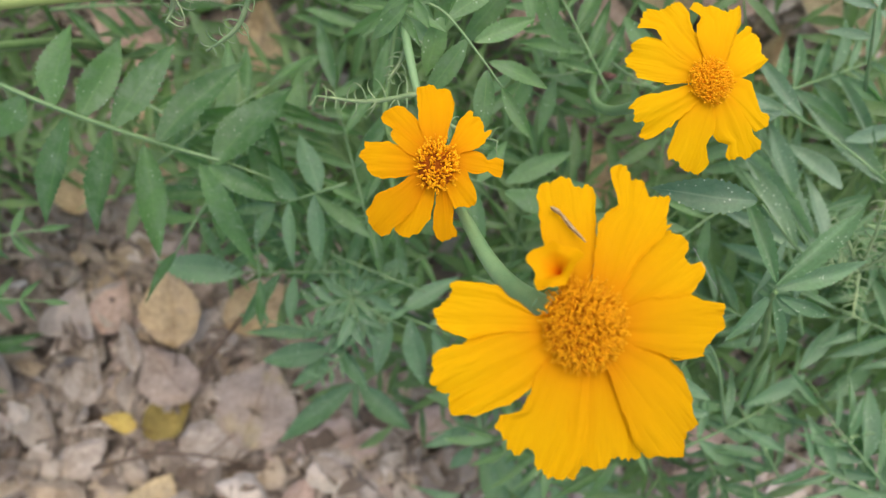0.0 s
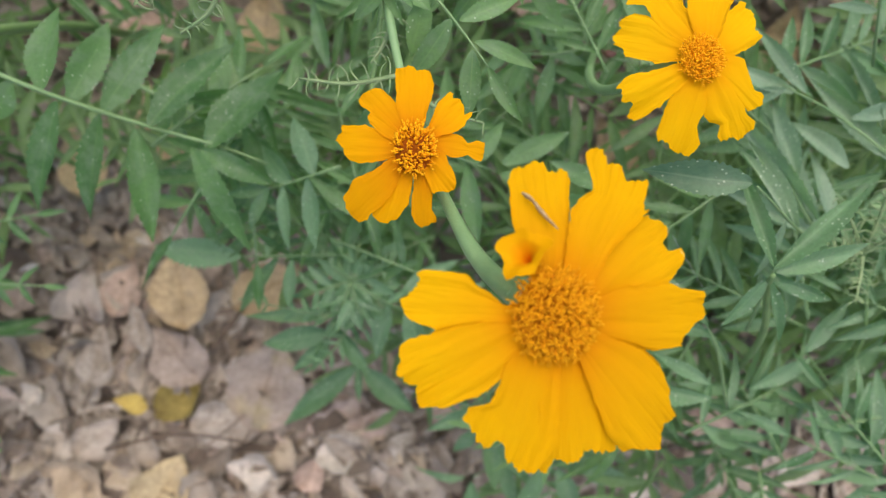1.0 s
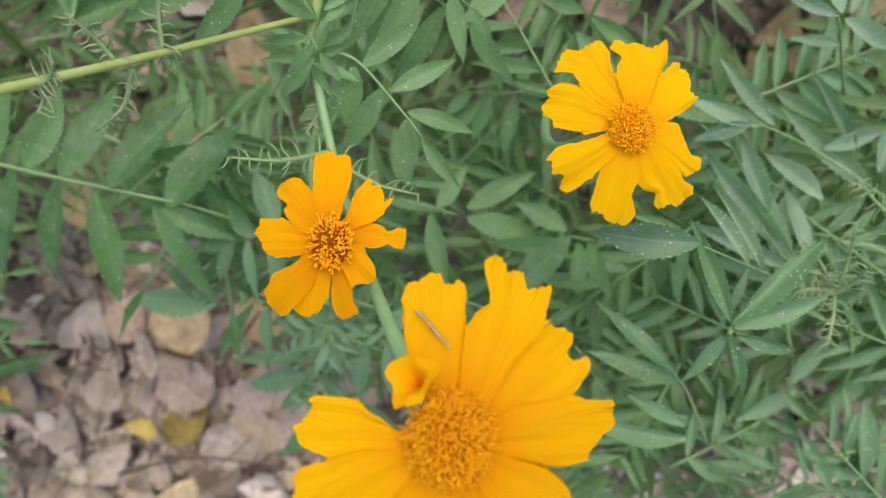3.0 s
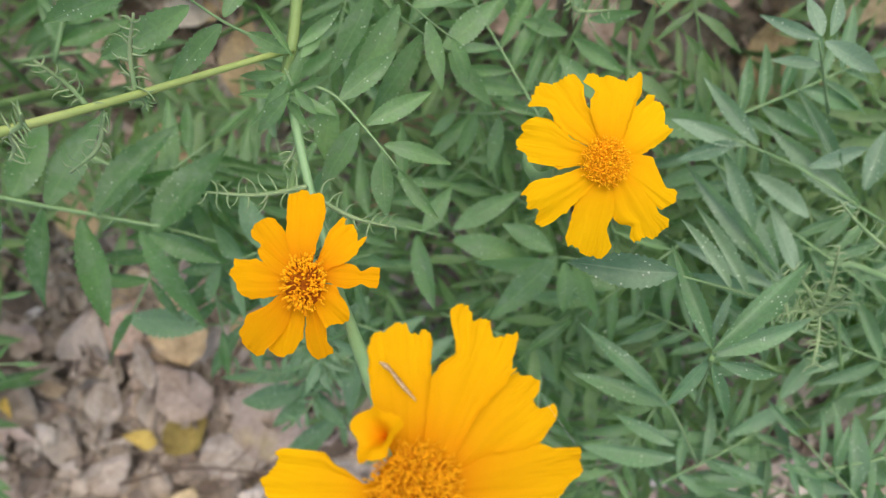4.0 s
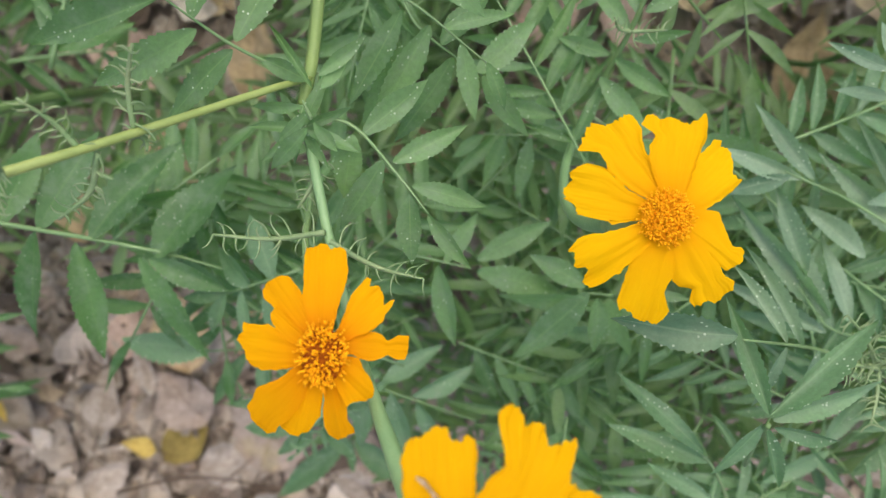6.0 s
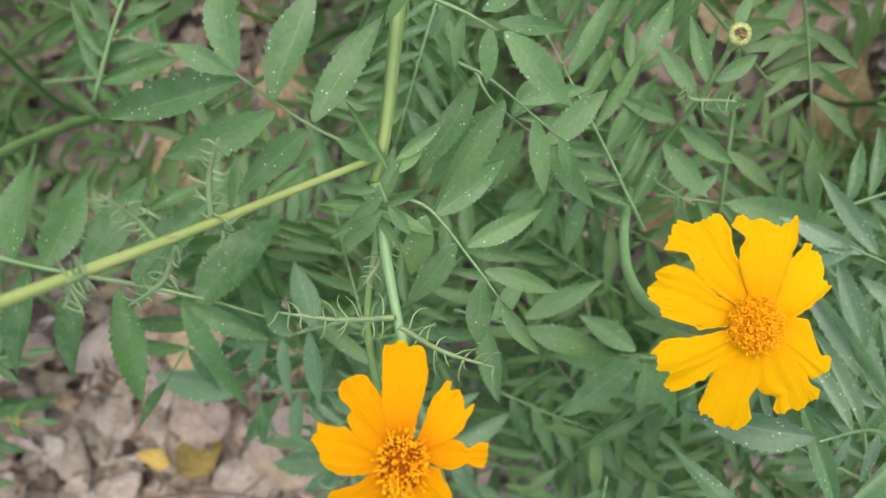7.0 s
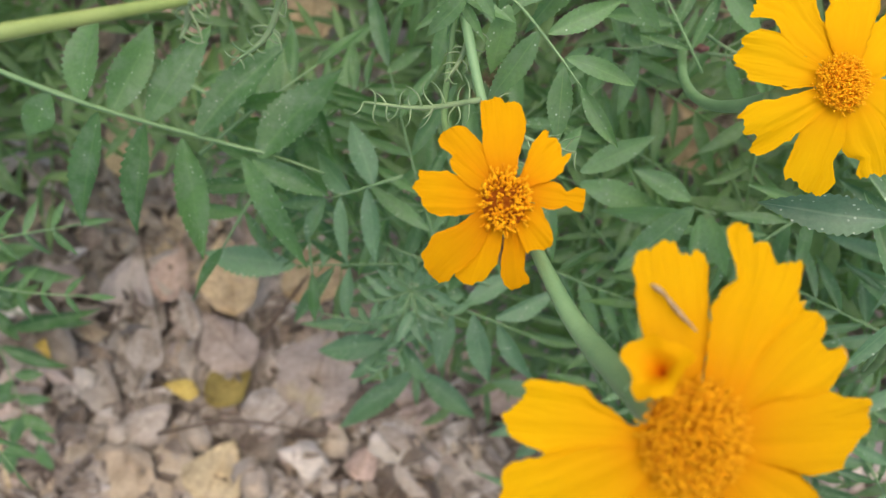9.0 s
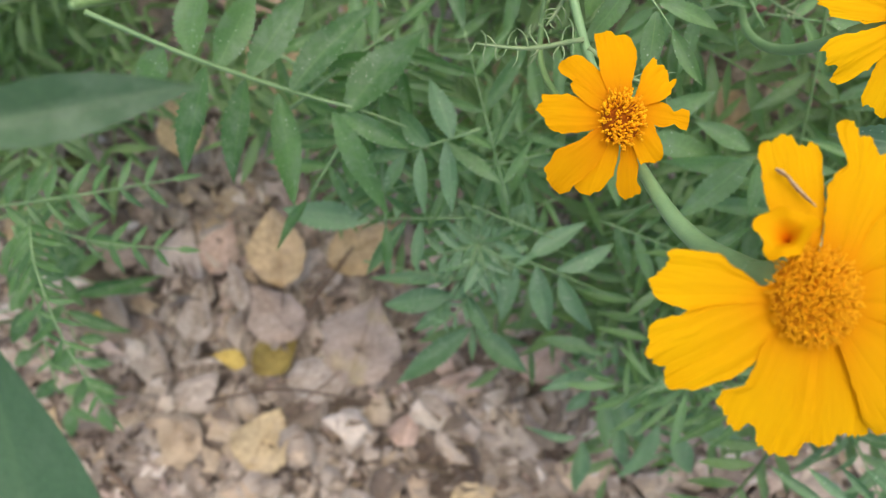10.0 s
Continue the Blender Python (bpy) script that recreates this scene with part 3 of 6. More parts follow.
tube("side_stem", [(0.0573, 0.0445, 0.289), (0.0641, 0.0602, 0.31), (0.0691, 0.0706, 0.325), (0.0735, 0.083, 0.339)], [0.0009, 0.0008, 0.0007], STEM, far_plant, seg=8)
tube("stem", [(-0.17, 0.08, 0.0), (-0.165, 0.07, 0.2), (-0.155, 0.042, 0.35)], [0.0026, 0.0022, 0.0014], STEM, left_plant, seg=8, ridge=0.08)
tube("stem", [(0.16, -0.14, 0.0), (0.139, -0.105, 0.18), (0.112, -0.06, 0.31), (0.0955, -0.033, 0.362), (0.0932, -0.0279, 0.372)], [0.0022, 0.0016, 0.0010, 0.0007], STEM, right_plant, seg=8, ridge=0.08)
tube("side_stem", [(0.14, -0.115, 0.17), (0.18, -0.05, 0.27), (0.185, 0.02, 0.30), (0.165, 0.05, 0.32)], [0.0018, 0.0014, 0.001, 0.0003], STEM, right_plant, seg=8)
tube("side_stem", [(0.14, -0.115, 0.17), (0.165, -0.08, 0.26), (0.155, -0.035, 0.30)], [0.0016, 0.0014, 0.001, 0.0003], STEM, right_plant, seg=8)
tube("side_stem", [(0.18, -0.05, 0.27), (0.173, -0.027, 0.31), (0.152, -0.014, 0.325), (0.139, -0.011, 0.33)], [0.0014, 0.0013, 0.0011, 0.0008], RACHIS, right_plant, seg=8)
tube("stem", [(-0.05, -0.10, 0.0), (-0.042, -0.07, 0.15), (-0.0365, -0.04, 0.262)], [0.0014, 0.0012, 0.0009], STEM, low_plant, seg=8)
tube("stem", [(0.06, -0.17, 0.0), (0.054, -0.15, 0.1), (0.0479, -0.1404, 0.2)], [0.0018, 0.0014, 0.001], STEM, lower_plant, seg=8)
tube("side_stem", [(0.056, -0.155, 0.07), (0.03, -0.12, 0.15), (0.02, -0.095, 0.2)], [0.0014, 0.001], STEM, lower_plant, seg=8)
tube("stem", [(-0.40, -0.14, 0.0), (-0.375, -0.12, 0.1), (-0.345, -0.09, 0.15)], [0.0016, 0.0012, 0.001], STEM, edge_plant, seg=8)
tube("stem", [(-0.13, -0.44, 0.0), (-0.11, -0.27, 0.3), (-0.0882, -0.0787, 0.49)], [0.003, 0.0025, 0.0015], STEM, broad_plant, seg=8)

lf = leaf(main_plant, [(-0.0111, 0.0580, 0.3850), (-0.0224, 0.0643, 0.3950), (-0.0329, 0.0737, 0.4080)])
leaflet(lf, (-0.0329, 0.0737, 0.4080), (-0.0473, 0.0797, 0.4040), 0.0052)
leaflet(lf, (-0.0329, 0.0742, 0.4080), (-0.0388, 0.0978, 0.4040), 0.0086)
leaflet(lf, (-0.0284, 0.0690, 0.4018), (-0.0206, 0.0918, 0.3978), 0.0087)
leaflet(lf, (-0.0219, 0.0651, 0.3948), (-0.0078, 0.0865, 0.3908), 0.0085)
leaflet(lf, (-0.0323, 0.0726, 0.4069), (-0.0627, 0.0662, 0.4029), 0.0073)
leaflet(lf, (-0.0279, 0.0671, 0.4004), (-0.0548, 0.0563, 0.3964), 0.0091)
leaflet(lf, (-0.0226, 0.0634, 0.3948), (-0.0411, 0.0495, 0.3908), 0.0081)
leaflet(lf, (-0.0179, 0.0618, 0.3908), (-0.0084, 0.0565, 0.3868), 0.0043)
lf = leaf(left_plant, [(-0.1512, 0.0400, 0.3500), (-0.1230, 0.0264, 0.3350), (-0.0957, 0.0160, 0.3150), (-0.0754, 0.0100, 0.3100), (-0.0604, 0.0040, 0.3050)])
leaflet(lf, (-0.1245, 0.0273, 0.3358), (-0.1233, 0.0555, 0.3318), 0.0141)
leaflet(lf, (-0.1181, 0.0240, 0.3310), (-0.1059, 0.0506, 0.3270), 0.0111)
leaflet(lf, (-0.1099, 0.0214, 0.3250), (-0.0899, 0.0502, 0.3210), 0.0122)
leaflet(lf, (-0.0982, 0.0169, 0.3167), (-0.0709, 0.0473, 0.3127), 0.0128)
leaflet(lf, (-0.0802, 0.0095, 0.3110), (-0.0536, 0.0383, 0.3070), 0.0156)
leaflet(lf, (-0.1320, 0.0298, 0.3394), (-0.1430, 0.0171, 0.3354), 0.0091)
leaflet(lf, (-0.1211, 0.0242, 0.3331), (-0.1358, -0.0115, 0.3291), 0.0112)
leaflet(lf, (-0.1108, 0.0205, 0.3253), (-0.1220, -0.0150, 0.3213), 0.0113)
leaflet(lf, (-0.1021, 0.0160, 0.3188), (-0.0991, -0.0236, 0.3148), 0.0095)
leaflet(lf, (-0.0849, 0.0098, 0.3121), (-0.0668, -0.0286, 0.3081), 0.0094)
leaflet(lf, (-0.0821, 0.0092, 0.3114), (-0.0583, -0.0037, 0.3074), 0.0083)
lf = leaf(low_plant, [(-0.0346, 0.0030, 0.3050), (-0.0613, -0.0051, 0.3000)])
leaflet(lf, (-0.0613, -0.0047, 0.3000), (-0.0795, -0.0075, 0.2960), 0.0047)
leaflet(lf, (-0.0525, -0.0027, 0.3016), (-0.0653, 0.0110, 0.2976), 0.0096)
leaflet(lf, (-0.0617, -0.0051, 0.3000), (-0.0715, -0.0206, 0.2960), 0.0065)
leaflet(lf, (-0.0560, -0.0041, 0.3009), (-0.0564, -0.0300, 0.2969), 0.0069)
leaflet(lf, (-0.0467, -0.0012, 0.3027), (-0.0454, -0.0278, 0.2987), 0.0081)
leaflet(lf, (-0.0447, -0.0002, 0.3031), (-0.0527, 0.0217, 0.2991), 0.0095)
leaflet(lf, (-0.0623, -0.0034, 0.3000), (-0.0826, 0.0077, 0.2960), 0.0073)
lf = leaf(low_plant, [(-0.0376, -0.0328, 0.2650), (-0.0817, -0.0326, 0.2700)])
leaflet(lf, (-0.0806, -0.0324, 0.2699), (-0.1195, -0.0298, 0.2659), 0.0131)
leaflet(lf, (-0.0660, -0.0334, 0.2682), (-0.0847, -0.0573, 0.2642), 0.0068)
leaflet(lf, (-0.0603, -0.0339, 0.2676), (-0.0635, -0.0562, 0.2636), 0.0063)
leaflet(lf, (-0.0524, -0.0332, 0.2667), (-0.0455, -0.0135, 0.2627), 0.0072)
leaflet(lf, (-0.0704, -0.0324, 0.2687), (-0.0660, -0.0177, 0.2647), 0.0057)
lf = leaf(low_plant, [(-0.0366, -0.0378, 0.2620), (-0.0205, -0.0495, 0.2620), (-0.0044, -0.0569, 0.2600), (0.0182, -0.0674, 0.2550)])
leaflet(lf, (-0.0171, -0.0496, 0.2616), (0.0071, -0.0355, 0.2576), 0.0093)
leaflet(lf, (-0.0055, -0.0552, 0.2602), (0.0200, -0.0465, 0.2562), 0.0074)
leaflet(lf, (-0.0224, -0.0483, 0.2620), (-0.0288, -0.0790, 0.2580), 0.0098)
leaflet(lf, (-0.0136, -0.0532, 0.2611), (-0.0083, -0.0833, 0.2571), 0.0111)
leaflet(lf, (-0.0043, -0.0581, 0.2599), (0.0101, -0.0835, 0.2559), 0.0100)
leaflet(lf, (-0.0297, -0.0425, 0.2620), (-0.0159, -0.0256, 0.2580), 0.0082)
lf = leaf(low_plant, [(-0.0406, -0.0569, 0.2400), (-0.0434, -0.0922, 0.2000)])
leaflet(lf, (-0.0445, -0.0951, 0.2000), (-0.0830, -0.1265, 0.1960), 0.0125)
leaflet(lf, (-0.0417, -0.0951, 0.2000), (-0.0152, -0.1204, 0.1960), 0.0134)
leaflet(lf, (-0.0434, -0.0937, 0.2000), (-0.0438, -0.1142, 0.1960), 0.0041)
lf = leaf(low_plant, [(-0.0433, -0.0612, 0.2500), (-0.0527, -0.0708, 0.2400)])
leaflet(lf, (-0.0500, -0.0690, 0.2424), (-0.0822, -0.0764, 0.2384), 0.0118)
leaflet(lf, (-0.0502, -0.0719, 0.2409), (-0.0686, -0.0890, 0.2369), 0.0066)
leaflet(lf, (-0.0515, -0.0721, 0.2401), (-0.0597, -0.0891, 0.2361), 0.0058)
leaflet(lf, (-0.0445, -0.0595, 0.2500), (-0.0868, -0.0613, 0.2460), 0.0072)
leaflet(lf, (-0.0460, -0.0657, 0.2462), (-0.0328, -0.0894, 0.2422), 0.0067)
lf = leaf(lower_plant, [(0.0238, -0.0891, 0.2000), (0.0159, -0.1119, 0.2000), (0.0180, -0.1309, 0.1950)])
leaflet(lf, (0.0164, -0.1062, 0.2000), (-0.0094, -0.1011, 0.1960), 0.0089)
leaflet(lf, (0.0166, -0.1150, 0.1992), (-0.0101, -0.1289, 0.1952), 0.0096)
leaflet(lf, (0.0249, -0.1277, 0.1957), (0.0428, -0.1586, 0.1917), 0.0124)
leaflet(lf, (0.0270, -0.1150, 0.1989), (0.0529, -0.1370, 0.1949), 0.0137)
leaflet(lf, (0.0194, -0.1309, 0.1950), (0.0265, -0.1637, 0.1910), 0.0112)
leaflet(lf, (0.0151, -0.1277, 0.1959), (0.0029, -0.1411, 0.1919), 0.0080)
lf = leaf(lower_plant, [(0.0398, -0.1383, 0.1900), (0.0121, -0.1573, 0.1850)])
leaflet(lf, (0.0092, -0.1564, 0.1850), (-0.0181, -0.1541, 0.1810), 0.0076)
leaflet(lf, (0.0121, -0.1588, 0.1850), (0.0092, -0.1913, 0.1810), 0.0110)
leaflet(lf, (0.0289, -0.1467, 0.1879), (0.0357, -0.1774, 0.1839), 0.0096)
lf = leaf(lower_plant, [(0.0480, -0.1419, 0.2000), (0.0658, -0.1460, 0.2000)])
leaflet(lf, (0.0480, -0.1419, 0.2000), (0.0869, -0.1378, 0.1960), 0.0124)
leaflet(lf, (0.0549, -0.1462, 0.2000), (0.0662, -0.1743, 0.1960), 0.0126)
leaflet(lf, (0.0480, -0.1433, 0.2000), (0.0312, -0.1781, 0.1960), 0.0125)
leaflet(lf, (0.0658, -0.1460, 0.2000), (0.0944, -0.1559, 0.1960), 0.0114)
lf = leaf(right_plant, [(0.0941, -0.0470, 0.3500), (0.0940, -0.0261, 0.3710)])
leaflet(lf, (0.0937, -0.0255, 0.3710), (0.0849, 0.0023, 0.3670), 0.0059)
leaflet(lf, (0.0937, -0.0262, 0.3709), (0.1214, -0.0043, 0.3669), 0.0061)
leaflet(lf, (0.0949, -0.0274, 0.3701), (0.1230, -0.0196, 0.3661), 0.0066)
leaflet(lf, (0.0936, -0.0291, 0.3676), (0.0819, -0.0440, 0.3636), 0.0051)
leaflet(lf, (0.0942, -0.0302, 0.3668), (0.1000, -0.0491, 0.3628), 0.0046)
leaflet(lf, (0.0961, -0.0299, 0.3679), (0.1148, -0.0375, 0.3639), 0.0051)
lf = leaf(right_plant, [(0.1267, -0.0234, 0.3300), (0.1149, -0.0188, 0.3360), (0.0836, -0.0034, 0.3850)], kind="pale")
leaflet(lf, (0.0823, -0.0024, 0.3850), (0.0552, 0.0012, 0.3815), 0.0098)
leaflet(lf, (0.1039, -0.0132, 0.3519), (0.0923, 0.0078, 0.3479), 0.0053)
leaflet(lf, (0.1121, -0.0178, 0.3398), (0.0992, 0.0110, 0.3358), 0.0056)
leaflet(lf, (0.1041, -0.0144, 0.3514), (0.0968, -0.0320, 0.3474), 0.0042)
leaflet(lf, (0.1188, -0.0203, 0.3340), (0.1163, -0.0371, 0.3300), 0.0042)
lf = leaf(right_plant, [(0.1051, -0.0860, 0.3000), (0.0917, -0.0577, 0.3300), (0.0848, -0.0475, 0.3400)])
leaflet(lf, (0.0858, -0.0478, 0.3393), (0.0628, -0.0249, 0.3353), 0.0062)
leaflet(lf, (0.0891, -0.0523, 0.3347), (0.0598, -0.0423, 0.3307), 0.0064)
leaflet(lf, (0.0944, -0.0732, 0.3150), (0.0749, -0.0631, 0.3110), 0.0054)
leaflet(lf, (0.0966, -0.0801, 0.3083), (0.0635, -0.0774, 0.3043), 0.0070)
lf = leaf(right_plant, [(0.1478, 0.0355, 0.3100), (0.1299, 0.0541, 0.3500)], kind="pale")
leaflet(lf, (0.1300, 0.0549, 0.3500), (0.1150, 0.0633, 0.3460), 0.0048)
leaflet(lf, (0.1307, 0.0556, 0.3500), (0.1286, 0.0682, 0.3460), 0.0054)
leaflet(lf, (0.1329, 0.0554, 0.3500), (0.1376, 0.0683, 0.3460), 0.0049)
leaflet(lf, (0.1316, 0.0541, 0.3496), (0.1489, 0.0448, 0.3456), 0.0066)
leaflet(lf, (0.1358, 0.0487, 0.3367), (0.1222, 0.0516, 0.3327), 0.0045)
lf = leaf(right_plant, [(0.1706, -0.0035, 0.3000), (0.1379, 0.0181, 0.3100), (0.1153, 0.0291, 0.3150)], kind="pale")
leaflet(lf, (0.1602, 0.0032, 0.3031), (0.1310, 0.0331, 0.2991), 0.0101)
leaflet(lf, (0.1536, 0.0150, 0.3061), (0.1411, 0.0453, 0.3021), 0.0058)
leaflet(lf, (0.1425, 0.0009, 0.3066), (0.1259, 0.0185, 0.3026), 0.0072)
leaflet(lf, (0.1246, 0.0263, 0.3131), (0.1086, 0.0499, 0.3091), 0.0071)
leaflet(lf, (0.1209, 0.0266, 0.3138), (0.0973, 0.0363, 0.3098), 0.0064)
leaflet(lf, (0.1618, 0.0088, 0.3035), (0.1727, 0.0302, 0.2995), 0.0084)
leaflet(lf, (0.1417, 0.0178, 0.3091), (0.1647, 0.0235, 0.3051), 0.0064)
leaflet(lf, (0.1172, 0.0277, 0.3145), (0.0985, 0.0225, 0.3105), 0.0060)
lf = leaf(right_plant, [(0.1558, -0.0277, 0.3000), (0.1319, -0.0206, 0.3100), (0.1198, -0.0059, 0.3150)], kind="pale")
leaflet(lf, (0.1307, -0.0165, 0.3110), (0.1019, 0.0221, 0.3070), 0.0084)
leaflet(lf, (0.1319, -0.0206, 0.3100), (0.1131, 0.0214, 0.3060), 0.0091)
leaflet(lf, (0.1217, -0.0024, 0.3150), (0.1146, 0.0251, 0.3110), 0.0067)
leaflet(lf, (0.1382, -0.0195, 0.3075), (0.1309, 0.0088, 0.3035), 0.0070)
leaflet(lf, (0.1300, -0.0214, 0.3101), (0.0985, -0.0041, 0.3061), 0.0062)
lf = leaf(right_plant, [(0.1759, -0.1108, 0.2600), (0.1550, -0.0850, 0.2700), (0.1393, -0.0675, 0.2800)])
leaflet(lf, (0.1550, -0.0850, 0.2700), (0.1821, -0.0674, 0.2660), 0.0105)
leaflet(lf, (0.1418, -0.0703, 0.2783), (0.1600, -0.0506, 0.2743), 0.0085)
leaflet(lf, (0.1444, -0.0732, 0.2767), (0.1223, -0.0871, 0.2727), 0.0081)
leaflet(lf, (0.1601, -0.0907, 0.2677), (0.1787, -0.1046, 0.2637), 0.0087)
lf = leaf(main_plant, [(-0.0075, 0.0496, 0.3850), (0.0003, 0.0464, 0.3840), (0.0092, 0.0356, 0.3850), (0.0154, 0.0270, 0.3850)])
leaflet(lf, (0.0016, 0.0449, 0.3841), (0.0164, 0.0569, 0.3801), 0.0067)
leaflet(lf, (-0.0005, 0.0451, 0.3840), (-0.0048, 0.0301, 0.3800), 0.0070)
leaflet(lf, (0.0060, 0.0392, 0.3847), (-0.0060, 0.0228, 0.3807), 0.0067)
leaflet(lf, (0.0081, 0.0387, 0.3848), (0.0250, 0.0462, 0.3808), 0.0065)
leaflet(lf, (0.0114, 0.0314, 0.3850), (0.0100, 0.0142, 0.3810), 0.0061)
leaflet(lf, (0.0121, 0.0334, 0.3850), (0.0290, 0.0276, 0.3810), 0.0057)
leaflet(lf, (0.0154, 0.0270, 0.3850), (0.0241, 0.0129, 0.3810), 0.0050)
lf = leaf(main_plant, [(-0.0078, 0.0487, 0.3920), (-0.0089, 0.0525, 0.3940)])
leaflet(lf, (-0.0082, 0.0500, 0.3927), (-0.0166, 0.0441, 0.3887), 0.0036)
leaflet(lf, (-0.0072, 0.0480, 0.3920), (-0.0034, 0.0412, 0.3880), 0.0031)
leaflet(lf, (-0.0092, 0.0513, 0.3935), (-0.0225, 0.0518, 0.3895), 0.0031)
leaflet(lf, (-0.0067, 0.0549, 0.3940), (-0.0164, 0.0701, 0.3900), 0.0023)
leaflet(lf, (-0.0052, 0.0573, 0.3940), (0.0048, 0.0657, 0.3900), 0.0036)
leaflet(lf, (-0.0087, 0.0468, 0.3920), (-0.0188, 0.0382, 0.3880), 0.0043)
leaflet(lf, (-0.0048, 0.0548, 0.3940), (0.0004, 0.0605, 0.3900), 0.0031)
lf = leaf(main_plant, [(0.0026, 0.0891, 0.4000), (-0.0053, 0.0953, 0.4020), (-0.0092, 0.0996, 0.4000)])
leaflet(lf, (-0.0053, 0.0951, 0.4020), (-0.0214, 0.0968, 0.3980), 0.0043)
leaflet(lf, (-0.0034, 0.0920, 0.4013), (-0.0146, 0.0887, 0.3973), 0.0041)
leaflet(lf, (-0.0010, 0.0892, 0.4006), (-0.0073, 0.0833, 0.3966), 0.0034)
leaflet(lf, (-0.0064, 0.0963, 0.4015), (-0.0198, 0.1063, 0.3975), 0.0066)
leaflet(lf, (-0.0053, 0.0968, 0.4016), (-0.0057, 0.1090, 0.3976), 0.0048)
leaflet(lf, (-0.0025, 0.0942, 0.4014), (-0.0014, 0.1049, 0.3974), 0.0051)
leaflet(lf, (0.0009, 0.0912, 0.4005), (0.0016, 0.1013, 0.3965), 0.0041)
lf = leaf(main_plant, [(0.0026, 0.0876, 0.4000), (0.0089, 0.0849, 0.4000), (0.0150, 0.0817, 0.3980)])
leaflet(lf, (0.0063, 0.0862, 0.4000), (0.0010, 0.0803, 0.3960), 0.0034)
leaflet(lf, (0.0087, 0.0844, 0.4000), (0.0063, 0.0743, 0.3960), 0.0034)
leaflet(lf, (0.0135, 0.0825, 0.3985), (0.0130, 0.0714, 0.3945), 0.0043)
leaflet(lf, (0.0163, 0.0815, 0.3980), (0.0300, 0.0674, 0.3940), 0.0072)
leaflet(lf, (0.0151, 0.0833, 0.3982), (0.0294, 0.0823, 0.3942), 0.0041)
leaflet(lf, (0.0120, 0.0854, 0.3993), (0.0223, 0.0906, 0.3953), 0.0043)
leaflet(lf, (0.0079, 0.0865, 0.4000), (0.0135, 0.0954, 0.3960), 0.0047)
lf = leaf(main_plant, [(0.0056, 0.0782, 0.3700), (0.0138, 0.0738, 0.3700), (0.0291, 0.0612, 0.3600)])
leaflet(lf, (0.0162, 0.0698, 0.3677), (-0.0004, 0.0436, 0.3637), 0.0090)
leaflet(lf, (0.0100, 0.0732, 0.3700), (-0.0046, 0.0521, 0.3660), 0.0081)
leaflet(lf, (0.0232, 0.0656, 0.3636), (0.0258, 0.0469, 0.3596), 0.0064)
leaflet(lf, (0.0193, 0.0690, 0.3662), (0.0369, 0.0732, 0.3622), 0.0054)
leaflet(lf, (0.0291, 0.0612, 0.3600), (0.0340, 0.0491, 0.3560), 0.0051)
lf = leaf(main_plant, [(0.0102, 0.1009, 0.3750), (0.0091, 0.1056, 0.3750)])
leaflet(lf, (0.0085, 0.1062, 0.3750), (0.0319, 0.0940, 0.3710), 0.0086)
lf = leaf(far_plant, [(0.0387, 0.1169, 0.3600), (0.0368, 0.1083, 0.3600)])
leaflet(lf, (0.0368, 0.1089, 0.3600), (0.0279, 0.0890, 0.3560), 0.0085)
lf = leaf(main_plant, [(0.0093, 0.0768, 0.3600), (0.0140, 0.0692, 0.3600), (0.0278, 0.0587, 0.3500)])
leaflet(lf, (0.0154, 0.0691, 0.3593), (-0.0040, 0.0475, 0.3553), 0.0092)
leaflet(lf, (0.0207, 0.0633, 0.3548), (0.0043, 0.0415, 0.3508), 0.0086)
leaflet(lf, (0.0263, 0.0595, 0.3509), (0.0428, 0.0733, 0.3469), 0.0084)
leaflet(lf, (0.0278, 0.0587, 0.3500), (0.0393, 0.0423, 0.3460), 0.0074)
leaflet(lf, (0.0180, 0.0663, 0.3570), (0.0309, 0.0793, 0.3530), 0.0073)
lf = leaf(far_plant, [(0.0674, 0.0672, 0.3180), (0.0699, 0.0714, 0.3250)])
leaflet(lf, (0.0692, 0.0714, 0.3243), (0.0581, 0.0880, 0.3203), 0.0067)
leaflet(lf, (0.0720, 0.0749, 0.3250), (0.0670, 0.0947, 0.3210), 0.0064)
leaflet(lf, (0.0784, 0.0895, 0.3250), (0.0835, 0.0993, 0.3210), 0.0051)
leaflet(lf, (0.0735, 0.0759, 0.3250), (0.0876, 0.0829, 0.3210), 0.0065)
leaflet(lf, (0.0704, 0.0687, 0.3226), (0.0890, 0.0701, 0.3186), 0.0048)
leaflet(lf, (0.0659, 0.0640, 0.3180), (0.0832, 0.0518, 0.3140), 0.0070)
leaflet(lf, (0.0643, 0.0653, 0.3180), (0.0488, 0.0720, 0.3140), 0.0062)
leaflet(lf, (0.0613, 0.0589, 0.3180), (0.0760, 0.0415, 0.3140), 0.0073)
lf = leaf(far_plant, [(0.0531, 0.0666, 0.3050), (0.0543, 0.0800, 0.3100)])
leaflet(lf, (0.0532, 0.0800, 0.3099), (0.0520, 0.0951, 0.3059), 0.0050)
leaflet(lf, (0.0548, 0.0813, 0.3100), (0.0667, 0.1023, 0.3060), 0.0082)
leaflet(lf, (0.0556, 0.0797, 0.3100), (0.0686, 0.0873, 0.3060), 0.0039)
leaflet(lf, (0.0527, 0.0734, 0.3074), (0.0472, 0.0868, 0.3034), 0.0047)
leaflet(lf, (0.0532, 0.0709, 0.3065), (0.0633, 0.0757, 0.3025), 0.0043)
